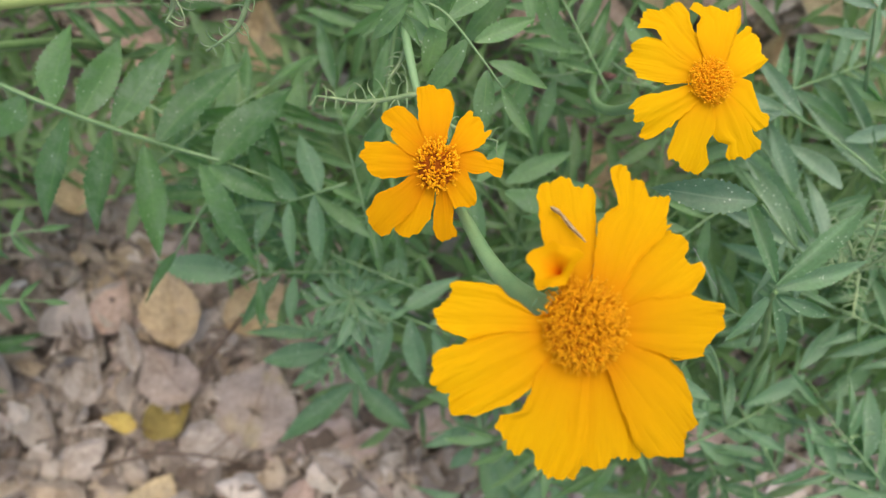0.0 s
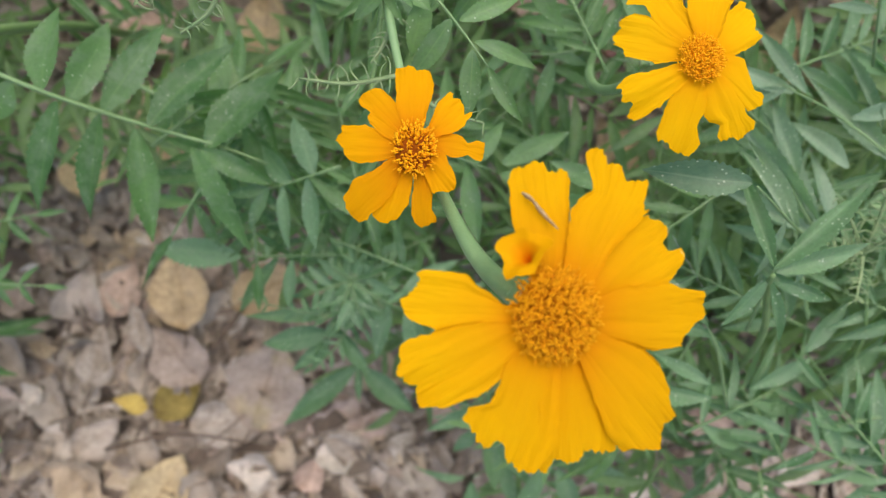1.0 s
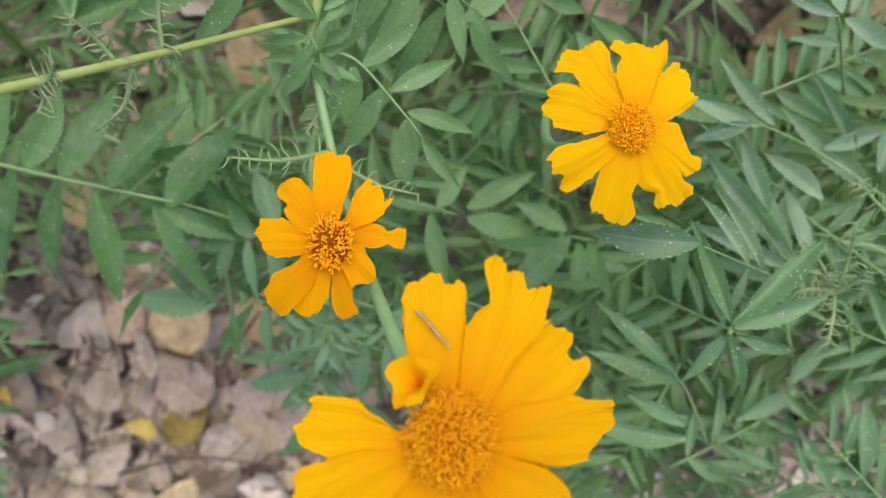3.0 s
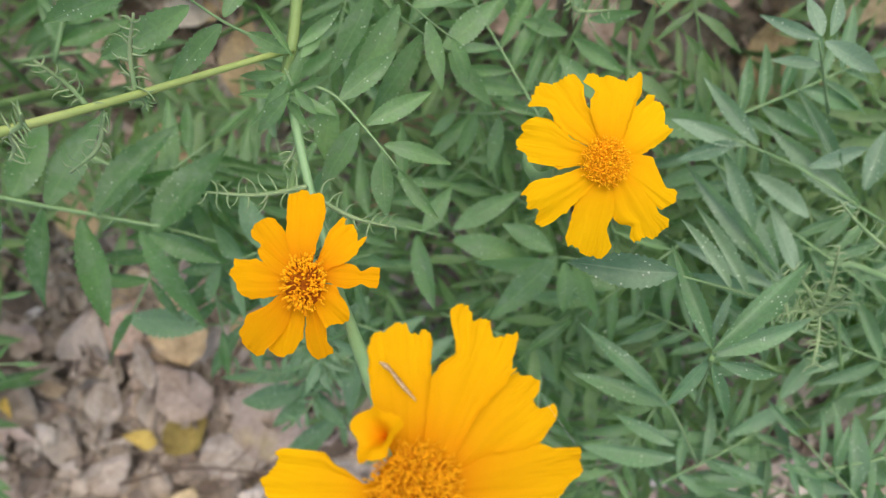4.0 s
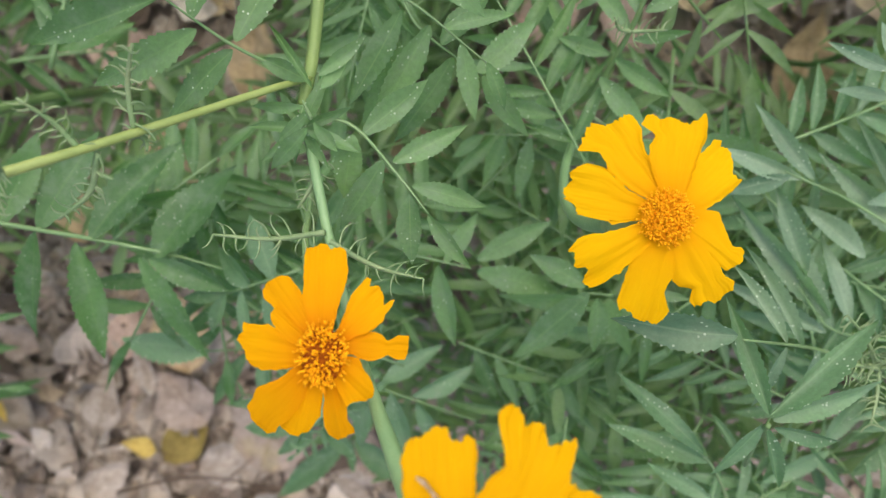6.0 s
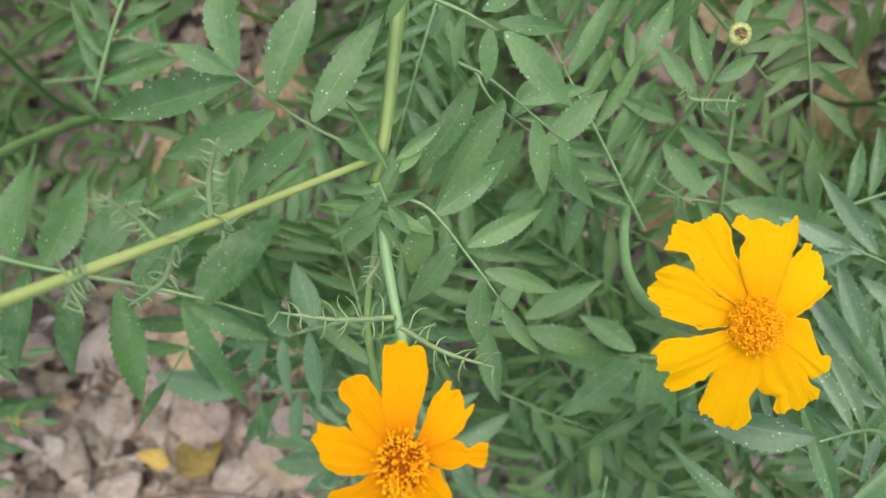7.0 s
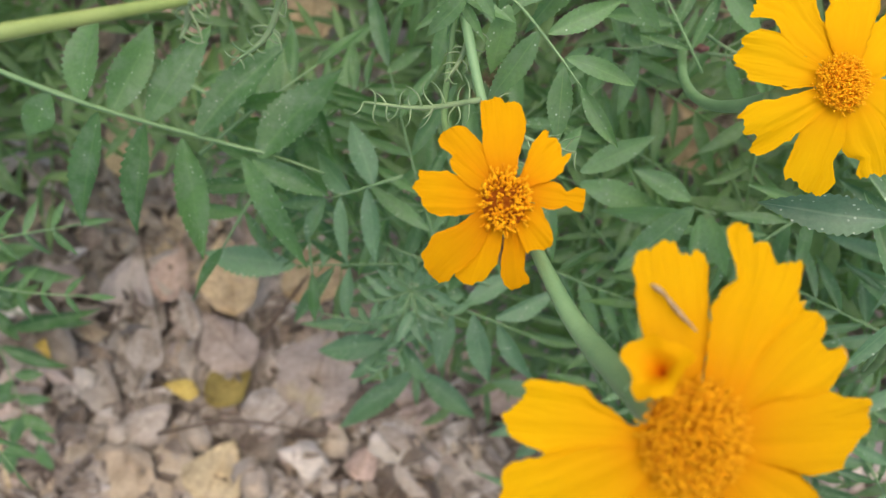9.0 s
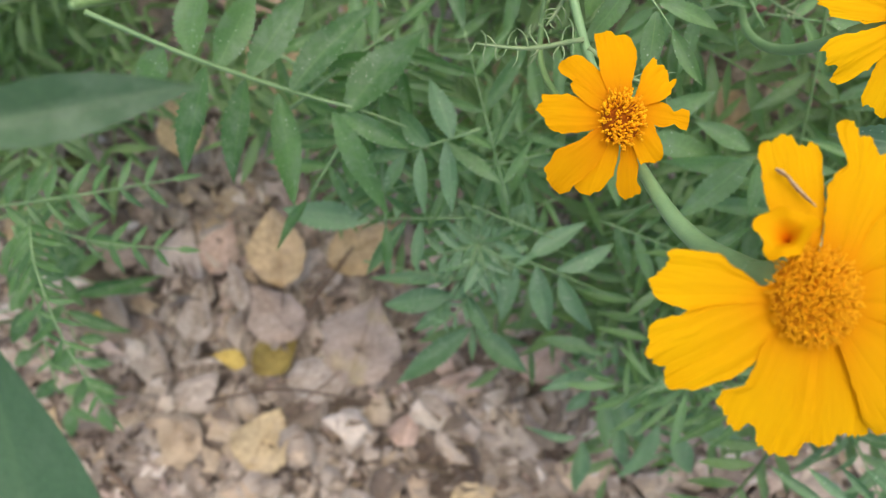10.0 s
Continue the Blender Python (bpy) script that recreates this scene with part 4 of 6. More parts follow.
lf = leaf(far_plant, [(0.0626, 0.0419, 0.2880), (0.0866, 0.0386, 0.2850), (0.1038, 0.0352, 0.2820)])
leaflet(lf, (0.0885, 0.0385, 0.2847), (0.1300, 0.0308, 0.2807), 0.0120)
leaflet(lf, (0.0792, 0.0397, 0.2859), (0.0916, 0.0181, 0.2819), 0.0061)
leaflet(lf, (0.0718, 0.0398, 0.2868), (0.0784, 0.0221, 0.2828), 0.0052)
leaflet(lf, (0.0755, 0.0401, 0.2864), (0.0869, 0.0484, 0.2824), 0.0052)
lf = leaf(far_plant, [(0.0009, 0.0079, 0.3100), (0.0208, 0.0006, 0.3000)])
leaflet(lf, (0.0229, 0.0034, 0.3000), (0.0482, 0.0149, 0.2960), 0.0098)
leaflet(lf, (0.0227, -0.0001, 0.3000), (0.0536, -0.0113, 0.2960), 0.0116)
leaflet(lf, (0.0105, 0.0028, 0.3049), (0.0140, -0.0264, 0.3009), 0.0094)
leaflet(lf, (0.0125, 0.0036, 0.3041), (0.0240, 0.0191, 0.3001), 0.0073)
lf = leaf(far_plant, [(0.0675, -0.0109, 0.2950), (0.0581, -0.0077, 0.3050)])
leaflet(lf, (0.0581, -0.0077, 0.3050), (0.0337, -0.0298, 0.3010), 0.0127)
leaflet(lf, (0.0572, -0.0057, 0.3050), (0.0397, 0.0049, 0.3010), 0.0093)
leaflet(lf, (0.0611, -0.0104, 0.3015), (0.0605, -0.0302, 0.2975), 0.0083)
leaflet(lf, (0.0653, -0.0114, 0.2971), (0.0727, -0.0329, 0.2931), 0.0085)
leaflet(lf, (0.0570, -0.0096, 0.3050), (0.0280, -0.0106, 0.3010), 0.0089)
lf = leaf(far_plant, [(0.0552, 0.0457, 0.2890), (0.0407, 0.0432, 0.2900), (0.0261, 0.0442, 0.2900)])
leaflet(lf, (0.0416, 0.0422, 0.2900), (0.0364, 0.0208, 0.2860), 0.0070)
leaflet(lf, (0.0334, 0.0441, 0.2900), (0.0252, 0.0266, 0.2860), 0.0062)
leaflet(lf, (0.0370, 0.0441, 0.2900), (0.0335, 0.0584, 0.2860), 0.0050)
leaflet(lf, (0.0261, 0.0438, 0.2900), (0.0149, 0.0361, 0.2860), 0.0050)
leaflet(lf, (0.0443, 0.0431, 0.2898), (0.0463, 0.0583, 0.2858), 0.0058)
lf = leaf(edge_plant, [(-0.2984, -0.0725, 0.1500), (-0.2894, -0.0980, 0.1400), (-0.2843, -0.1392, 0.1300), (-0.2783, -0.1661, 0.1250)])
leaflet(lf, (-0.2815, -0.0911, 0.1405), (-0.2292, -0.0817, 0.1365), 0.0097)
leaflet(lf, (-0.2868, -0.1017, 0.1389), (-0.2516, -0.1163, 0.1349), 0.0092)
leaflet(lf, (-0.2839, -0.1202, 0.1343), (-0.2683, -0.1212, 0.1303), 0.0070)
leaflet(lf, (-0.2853, -0.1353, 0.1309), (-0.2678, -0.1381, 0.1269), 0.0071)
leaflet(lf, (-0.2856, -0.1467, 0.1288), (-0.2687, -0.1587, 0.1248), 0.0072)
leaflet(lf, (-0.2820, -0.1564, 0.1269), (-0.2691, -0.1660, 0.1229), 0.0064)
leaflet(lf, (-0.2783, -0.1661, 0.1250), (-0.2761, -0.1861, 0.1210), 0.0090)
leaflet(lf, (-0.2894, -0.0980, 0.1400), (-0.3118, -0.1234, 0.1360), 0.0102)
leaflet(lf, (-0.2864, -0.1239, 0.1336), (-0.3066, -0.1431, 0.1296), 0.0096)
leaflet(lf, (-0.2839, -0.1467, 0.1287), (-0.2990, -0.1702, 0.1247), 0.0081)
leaflet(lf, (-0.2951, -0.0833, 0.1458), (-0.2715, -0.0639, 0.1418), 0.0099)
leaflet(lf, (-0.2957, -0.0797, 0.1471), (-0.3159, -0.0670, 0.1431), 0.0116)
lf = leaf(edge_plant, [(-0.3290, -0.1003, 0.1600), (-0.3007, -0.0958, 0.1500)])
leaflet(lf, (-0.3007, -0.0958, 0.1500), (-0.2874, -0.1137, 0.1460), 0.0085)
leaflet(lf, (-0.3036, -0.0973, 0.1511), (-0.3188, -0.1204, 0.1471), 0.0094)
leaflet(lf, (-0.3122, -0.0983, 0.1540), (-0.2990, -0.0791, 0.1500), 0.0084)
lf = leaf(edge_plant, [(-0.3327, -0.0742, 0.1400), (-0.3015, -0.0776, 0.1400), (-0.2727, -0.0864, 0.1300)])
leaflet(lf, (-0.3119, -0.0769, 0.1400), (-0.2985, -0.0580, 0.1360), 0.0101)
leaflet(lf, (-0.2987, -0.0792, 0.1390), (-0.2819, -0.0616, 0.1350), 0.0100)
leaflet(lf, (-0.2872, -0.0820, 0.1350), (-0.2671, -0.0673, 0.1310), 0.0100)
leaflet(lf, (-0.2727, -0.0864, 0.1300), (-0.2399, -0.0941, 0.1260), 0.0092)
leaflet(lf, (-0.2903, -0.0825, 0.1359), (-0.2801, -0.1016, 0.1319), 0.0093)
leaflet(lf, (-0.3050, -0.0783, 0.1400), (-0.2988, -0.0990, 0.1360), 0.0102)
leaflet(lf, (-0.3188, -0.0763, 0.1400), (-0.3197, -0.0956, 0.1360), 0.0103)
lf = leaf(edge_plant, [(-0.3176, -0.0259, 0.1600), (-0.2956, -0.0430, 0.1500), (-0.2719, -0.0575, 0.1400)])
leaflet(lf, (-0.3054, -0.0344, 0.1546), (-0.2897, -0.0205, 0.1506), 0.0105)
leaflet(lf, (-0.2956, -0.0430, 0.1500), (-0.2731, -0.0306, 0.1460), 0.0105)
leaflet(lf, (-0.2825, -0.0503, 0.1445), (-0.2603, -0.0443, 0.1405), 0.0105)
leaflet(lf, (-0.2719, -0.0575, 0.1400), (-0.2437, -0.0649, 0.1360), 0.0104)
leaflet(lf, (-0.2854, -0.0501, 0.1455), (-0.2826, -0.0706, 0.1415), 0.0106)
leaflet(lf, (-0.2983, -0.0422, 0.1509), (-0.3065, -0.0664, 0.1469), 0.0114)
lf = leaf(edge_plant, [(-0.3289, -0.1244, 0.1200), (-0.3152, -0.1440, 0.1150), (-0.3054, -0.1718, 0.1100)])
leaflet(lf, (-0.3235, -0.1322, 0.1180), (-0.3422, -0.1446, 0.1140), 0.0093)
leaflet(lf, (-0.3179, -0.1401, 0.1160), (-0.2941, -0.1410, 0.1120), 0.0083)
leaflet(lf, (-0.3129, -0.1519, 0.1136), (-0.3320, -0.1685, 0.1096), 0.0094)
leaflet(lf, (-0.3107, -0.1598, 0.1122), (-0.2903, -0.1609, 0.1082), 0.0084)
leaflet(lf, (-0.3054, -0.1718, 0.1100), (-0.3137, -0.1965, 0.1060), 0.0094)
leaflet(lf, (-0.3069, -0.1698, 0.1104), (-0.2913, -0.1844, 0.1064), 0.0085)
lone_leaf(main_plant, (-0.0931, 0.0049, 0.5000), (-0.0633, 0.0107, 0.4900), 0.0090)
lone_leaf(main_plant, (-0.0538, 0.0235, 0.5200), (-0.0885, 0.0199, 0.5000), 0.0060)
lone_leaf(broad_plant, (-0.0882, -0.0787, 0.4900), (-0.0984, -0.0195, 0.4900), 0.0310)
lone_leaf(main_plant, (-0.0166, 0.0805, 0.4620), (-0.0372, 0.0973, 0.4620), 0.0082)
lone_leaf(main_plant, (-0.0140, 0.0837, 0.4580), (-0.0231, 0.0993, 0.4620), 0.0075)



# ---- fern-like side leaves ----
def fern(plant_ob, points, pairs, length, seed, slim=0.2, angle=52):
    """A leaf with many narrow leaflets in pairs, shorter towards the tip."""
    rng = random.Random(seed)
    pts = [Vector(p) for p in points]
    lf = leaf(plant_ob, pts, 0.0005)
    way = smooth_path(pts, 8)
    for k in range(pairs * 2 + 1):
        s = 0 if k == pairs * 2 else (1 if k % 2 else -1)
        at = 1.0 if s == 0 else 0.08 + 0.88 * (k // 2) / pairs
        i = min(int(at * (len(way) - 1)), len(way) - 2)
        ahead = (way[i + 1] - way[i]).normalized()
        side = ahead.cross(Vector((0, 0, 1))).normalized()
        ang = s * radians(angle + rng.uniform(-9, 9))
        out = (ahead * math.cos(ang) + side * math.sin(ang) + Vector((0, 0, rng.uniform(-0.25, 0.15)))).normalized()
        size = length * (1.0 - 0.45 * at) * rng.uniform(0.8, 1.1)
        leaflet(lf, way[i], way[i] + out * size, size * slim * rng.uniform(0.85, 1.15))


fern(edge_plant, [(-0.215, -0.030, 0.285), (-0.206, -0.048, 0.298), (-0.195, -0.079, 0.300), (-0.182, -0.111, 0.292)], 11, 0.019, 1)
fern(edge_plant, [(-0.235, -0.030, 0.27), (-0.190, -0.040, 0.28), (-0.155, -0.044, 0.275)], 7, 0.018, 2, 0.24)
fern(edge_plant, [(-0.235, -0.026, 0.275), (-0.190, -0.020, 0.29), (-0.150, -0.014, 0.285)], 7, 0.02, 3, 0.24)
fern(edge_plant, [(-0.235, -0.035, 0.265), (-0.225, -0.070, 0.27), (-0.225, -0.110, 0.26)], 8, 0.018, 4)
tube("side_stem", [(-0.375, -0.12, 0.1), (-0.30, -0.05, 0.2), (-0.225, -0.028, 0.275)], [0.0012, 0.001, 0.0008], STEM, edge_plant, seg=8)
fern(low_plant, [(-0.039, -0.060, 0.255), (-0.055, -0.058, 0.258), (-0.087, -0.053, 0.25)], 6, 0.012, 5, 0.26)
fern(low_plant, [(-0.039, -0.062, 0.25), (-0.047, -0.075, 0.25), (-0.059, -0.085, 0.245)], 5, 0.011, 6, 0.26)
for k, (a, reach) in enumerate(((15, 0.022), (75, 0.026), (140, 0.024), (195, 0.022), (250, 0.020), (285, 0.022), (330, 0.028))):
    out = Vector((math.cos(radians(a)), math.sin(radians(a)), 0))
    hub = Vector((-0.0375, -0.044, 0.262))
    fern(low_plant, [hub, hub + out * reach * 0.5 + Vector((0, 0, 0.003)), hub + out * reach + Vector((0, 0, -0.003))], 3, 0.0185, 40 + k, 0.32)
fern(lower_plant, [(0.027, -0.100, 0.205), (0.014, -0.112, 0.205), (-0.004, -0.120, 0.20)], 5, 0.014, 7, 0.28)
fern(lower_plant, [(0.040, -0.120, 0.20), (0.062, -0.135, 0.205), (0.085, -0.142, 0.20)], 6, 0.015, 8, 0.26)
fern(lower_plant, [(0.045, -0.135, 0.195), (0.050, -0.155, 0.195), (0.058, -0.180, 0.185)], 6, 0.015, 9, 0.26)
rosette = leaf(main_plant, [(-0.0115, 0.050, 0.382), (-0.0112, 0.047, 0.386), (-0.011, 0.0455, 0.389)], 0.0006)
for k, (a, size) in enumerate(((215, 0.0125), (300, 0.011), (175, 0.012), (250, 0.009), (20, 0.012), (60, 0.014), (120, 0.010), (335, 0.014))):
    out = Vector((math.cos(radians(a)), math.sin(radians(a)), 0.12 * (k % 3 - 1)))
    leaflet(rosette, (-0.0113, 0.0470, 0.386), Vector((-0.0113, 0.0470, 0.386)) + out * size, size * 0.25)


# ---- comb-like bracts on the stalks ----
def bract(plant_ob, base, tip, count, reach, seed):
    rng = random.Random(seed)
    base, tip = Vector(base), Vector(tip)
    ahead = (tip - base).normalized()
    side = ahead.cross(Vector((0, 0, 1))).normalized()
    mid = base.lerp(tip, 0.5) + Vector((0, 0, -0.002)) + side * rng.uniform(-0.002, 0.002)
    path = smooth_path([base, mid, tip], 5)
    verts, faces = tube_data(path, [0.0007, 0.0006, 0.0003], 5)
    total = int(count * 1.2)
    for k in range(total):
        at = min(1.0, (0.10 + 0.88 * (k // 2) / (total / 2)) + rng.uniform(-0.06, 0.06))
        p = path[min(len(path) - 1, int(at * len(path)))]
        s = 1 if k % 2 else -1
        lift = rng.uniform(-0.35, 0.45)
        out = (side * s + ahead * rng.uniform(-0.3, 0.9) + Vector((0, 0, lift))).normalized()
        r = reach * (1.05 - 0.45 * at) * rng.uniform(0.55, 1.15)
        q = p + out * r * 0.55
        hook = rng.choice((-0.7, 0.5, 0.9))
        turn = (out + ahead * hook * 0.6 + Vector((0, 0, 0.3 * lift))).normalized()
        e = q + turn * r * 0.35
        g = e + (turn + ahead * hook).normalized() * r * 0.25
        v, f = tube_data(smooth_path([p, q, e, g], 3), [0.00034, 0.00024, 0.00016, 0.00008], 4, 0, len(verts))
        verts += v
        faces += f
    return part("bract", mesh_of("bract", verts, faces, BRACT), plant_ob)


bract(main_plant, (-0.0065, 0.0245, 0.392), (-0.0325, 0.0245, 0.388), 16, 0.006, 1)
bract(main_plant, (-0.0055, 0.0225, 0.392), (0.0140, 0.0130, 0.388), 14, 0.006, 2)
bract(main_plant, (-0.0434, 0.0446, 0.422), (-0.0485, 0.0533, 0.431), 14, 0.0045, 30)
bract(main_plant, (-0.0365, 0.0473, 0.414), (-0.0309, 0.062, 0.424), 16, 0.0045, 31)
bract(main_plant, (-0.0414, 0.0436, 0.419), (-0.053, 0.0314, 0.414), 14, 0.0045, 32)
bract(main_plant, (-0.0535, 0.0398, 0.434), (-0.046, 0.0426, 0.442), 8, 0.005, 33)
bract(main_plant, (-0.0535, 0.0398, 0.434), (-0.0566, 0.0344, 0.43), 8, 0.005, 34)
bract(main_plant, (-0.0359, 0.0476, 0.414), (-0.0352, 0.0436, 0.412), 5, 0.003, 35)
bract(main_plant, (-0.0090, 0.0400, 0.384), (-0.0150, 0.0290, 0.380), 10, 0.005, 7)
bract(far_plant, (0.0691, 0.0706, 0.326), (0.0640, 0.0740, 0.332), 8, 0.005, 8)
bract(far_plant, (0.0691, 0.0706, 0.326), (0.0780, 0.0700, 0.330), 8, 0.005, 9)
bract(far_plant, (0.0600, 0.0490, 0.295), (0.0760, 0.0390, 0.295), 12, 0.008, 10)
bract(right_plant, (0.150, -0.005, 0.345), (0.135, 0.010, 0.350), 12, 0.006, 11)
bract(right_plant, (0.150, -0.005, 0.345), (0.165, -0.015, 0.350), 12, 0.006, 12)
bract(right_plant, (0.135, -0.026, 0.335), (0.122, -0.008, 0.345), 18, 0.007, 20)
bract(right_plant, (0.135, -0.026, 0.335), (0.131, -0.04, 0.34), 18, 0.007, 21)
bract(right_plant, (0.135, -0.026, 0.335), (0.138, -0.016, 0.35), 18, 0.007, 22)
bract(right_plant, (0.135, -0.026, 0.335), (0.135, -0.003, 0.35), 18, 0.007, 23)
bract(right_plant, (0.135, -0.026, 0.335), (0.12, -0.023, 0.345), 18, 0.007, 24)
bract(low_plant, (-0.037, -0.045, 0.262), (-0.050, -0.060, 0.262), 12, 0.006, 13)
bract(low_plant, (-0.037, -0.040, 0.264), (-0.025, -0.055, 0.262), 12, 0.006, 14)


# ---- flowers ----
def petal_mesh(root, one, two, ends, seed, mat, droop, cup, ruffle):
    """A ray petal along +x. one, two: where each side's shoulder lies and its half widths up to there, then past it; ends: how far the frilled tip runs, across the petal; in mm. root: where it starts, seen from the middle of the head, from which it droops."""
    rng = random.Random(seed)
    ph = [rng.uniform(0, 6.28) for _ in range(8)]
    nu, nv = 40, 80
    long, wide = max(ends), max(one[-2:]) + max(two[-2:])

    def half(side, x):
        if x > side[0]:
            return side[-2] + (side[-1] - side[-2]) * min(1.0, 2 * (x - side[0]) / max(0.1, long - side[0]))
        last = len(side) - 3
        f = x / side[0] * last
        k = min(int(f), last - 1)
        return side[1 + k] + (side[2 + k] - side[1 + k]) * (f - k)

    verts, faces, uvs = [], [], []
    for i in range(nu + 1):
        u = i / nu
        for j in range(nv + 1):
            v = j / nv * 2 - 1
            f = j / nv * (len(ends) - 1)
            k = min(int(f), len(ends) - 2)
            g = f - k
            g = 0.3 * g + 0.7 * g * g * (3 - 2 * g)
            end = ends[k] * (1 - g) + ends[k + 1] * g
            end += 0.045 * wide * (noise.noise((v * wide * 0.7, ph[1], 3)) + 0.45 * noise.noise((v * wide * 1.5, ph[5], 6)))
            x = end * u
            q = x / long
            y = v * half(two if v > 0 else one, x) + 0.03 * wide * noise.noise((x * 0.7, ph[3], math.copysign(4, v))) * abs(v) ** 3 * min(1, 3 * u)
            z = -droop * ((root[0] + x) ** 2 + (root[1] + y) ** 2) + cup * wide * v * v * q * (1 - 0.6 * q)
            # shallow folds that run along the petal, and a frilled rim
            fold = noise.noise((v * 2.1 + ph[0], q * 0.8, ph[6])) + 0.25 * noise.noise((v * 4.6 + ph[2], q * 0.9, ph[1]))
            z += 0.055 * wide * min(1, 2.2 * q) * fold
            rim = max(q ** 3, abs(v) ** 6 * min(1, 2 * q))
            z += ruffle * wide * rim * (0.7 * math.sin(3.4 * v + ph[4] + 2.0 * q) + 0.6 * noise.noise((v * wide * 0.35, q * 3, ph[2])) + 0.35 * noise.noise((v * wide * 0.9, q * 6, ph[7])))
            verts.append((x / 1000, y / 1000, z / 1000))
            uvs.append((q, j / nv))
    for i in range(nu):
        for j in range(nv):
            c = i * (nv + 1) + j
            faces.append((c, c + 1, c + nv + 2, c + nv + 1))
    return mesh_of("petal", verts, faces, mat, uvs)


def petal(head, layer, base, bearing, one, two, ends):
    ob, m, mat, seed, droop, ruffle = head
    turn = Matrix.Rotation(radians(bearing), 4, "Z")
    root = turn.inverted() @ Vector((*base, 0))
    me = petal_mesh(root, one, two, ends, seed * 100 + len(ob.children), mat, droop, 0.04, ruffle)
    return part("petal", me, ob, m=m @ Matrix.Translation((base[0] / 1000, base[1] / 1000, -0.0002 - 0.00035 * layer)) @ turn)


def quill_mesh(length, r, mat):
    """A petal rolled into a trumpet along +z: narrow throat, wide wavy lip with the two edges lapped."""
    verts, faces, uvs = [], [], []
    nu, nv = 18, 44
    for i in range(nu + 1):
        u = i / nu
        flare = 0.03 + 0.22 * u + 0.75 * u ** 2.2
        for j in range(nv + 1):
            a = 2 * math.pi * 1.06 * j / nv
            lap = 1 + 0.05 * j / nv
            wave = 1 + (0.16 * math.sin(3 * a + 0.6) + 0.08 * math.sin(5 * a + 2.0) + 0.12 * noise.noise((4 * math.cos(a), 4 * math.sin(a), 2))) * u ** 2
            rad = r * flare * wave * lap
            z = length * (u ** 0.8 - 0.14 * max(0.0, u - 0.75) * 4) + 0.10 * r * math.sin(4 * a) * u ** 3
            verts.append((rad * math.cos(a), rad * math.sin(a), z))
            uvs.append((0.10 + 0.9 * u ** 1.5, j / nv))
    for i in range(nu):
        for j in range(nv):
            a = i * (nv + 1) + j
            faces.append((a, a + 1, a + nv + 2, a + nv + 1))
    return mesh_of("rolled_petal", verts, faces, mat, uvs)


def floret_mesh(radius, count, height, mat, seed, hole=0.0, stretch=1.0, ragged=0.5, fine=1.0):
    """The tight disc: many small five-lobed tubes, packed over a low dome."""
    rng = random.Random(seed)
    verts, faces = [], []
    holes = [(rng.uniform(-0.35, 0.35), rng.uniform(-0.45, 0.35), hole * rng.uniform(0.35, 0.6)) for _ in range(4)]
    for k in range(count):
        rr = radius * math.sqrt(rng.random()) * (1 + ragged * rng.uniform(-0.3, 0.35))
        a = rng.uniform(0, 2 * math.pi)
        p = Vector((rr * math.cos(a), stretch * rr * math.sin(a), 0))
        if any(math.hypot(p.x / radius - hx, p.y / radius - hy) < hr for hx, hy, hr in holes):
            continue
        dome = height * max(0.45, 1 - 0.5 * (rr / radius) ** 2)
        lean = p * ((0.35 + 1.0 * (rr / radius) ** 3) / radius) + Vector((rng.uniform(-0.5, 0.5), rng.uniform(-0.5, 0.5), 0))
        up = (Vector((0, 0, 1)) + lean).normalized()
        tall = dome * rng.uniform(0.75, 1.25)
        thick = radius * rng.uniform(0.045, 0.085) * (150 / count) ** 0.35 * fine
        path = [p + Vector((0, 0, -0.0005)), p + up * tall * 0.6, p + up * tall]
        o = len(verts)
        side = up.orthogonal().normalized()
        other = up.cross(side)
        ring = 6
        for q, t in zip(path, (0.5, 0.85, 1.05)):
            for j in range(ring):
                b = 2 * math.pi * j / ring
                t2 = t * (1.25 if j % 2 and q is path[-1] else 1)
                verts.append(q + (side * math.cos(b) + other * math.sin(b)) * thick * t2)
        verts.append(path[-1] - up * thick * 0.6 if k % 3 else path[-1] + up * thick * 1.2)
        for i in range(2):
            for j in range(ring):
                c, d = o + i * ring + j, o + i * ring + (j + 1) % ring
                faces.append((c, d, d + ring, c + ring))
        top = o + 3 * ring
        for j in range(ring):
            faces.append((o + 2 * ring + j, o + 2 * ring + (j + 1) % ring, top))
    return mesh_of("disc", verts, faces, mat)


def disc_base_mesh(radius, height, stretch, mat):
    """The low dome that carries the florets."""
    verts, faces = [(0, 0, height * 0.1)], []
    for i, q in enumerate((0.35, 0.7, 0.95, 1.02)):
        for j in range(20):
            a = 2 * math.pi * j / 20
            verts.append((q * radius * math.cos(a), stretch * q * radius * math.sin(a), height * (0.1 - 0.1 * q * q) if i < 3 else -0.001))
    faces += [(0, 1 + j, 1 + (j + 1) % 20) for j in range(20)]
    faces += [(1 + i * 20 + j, 21 + i * 20 + j, 21 + i * 20 + (j + 1) % 20, 1 + i * 20 + (j + 1) % 20) for i in range(3) for j in range(20)]
    return mesh_of("disc_base", verts, faces, mat)


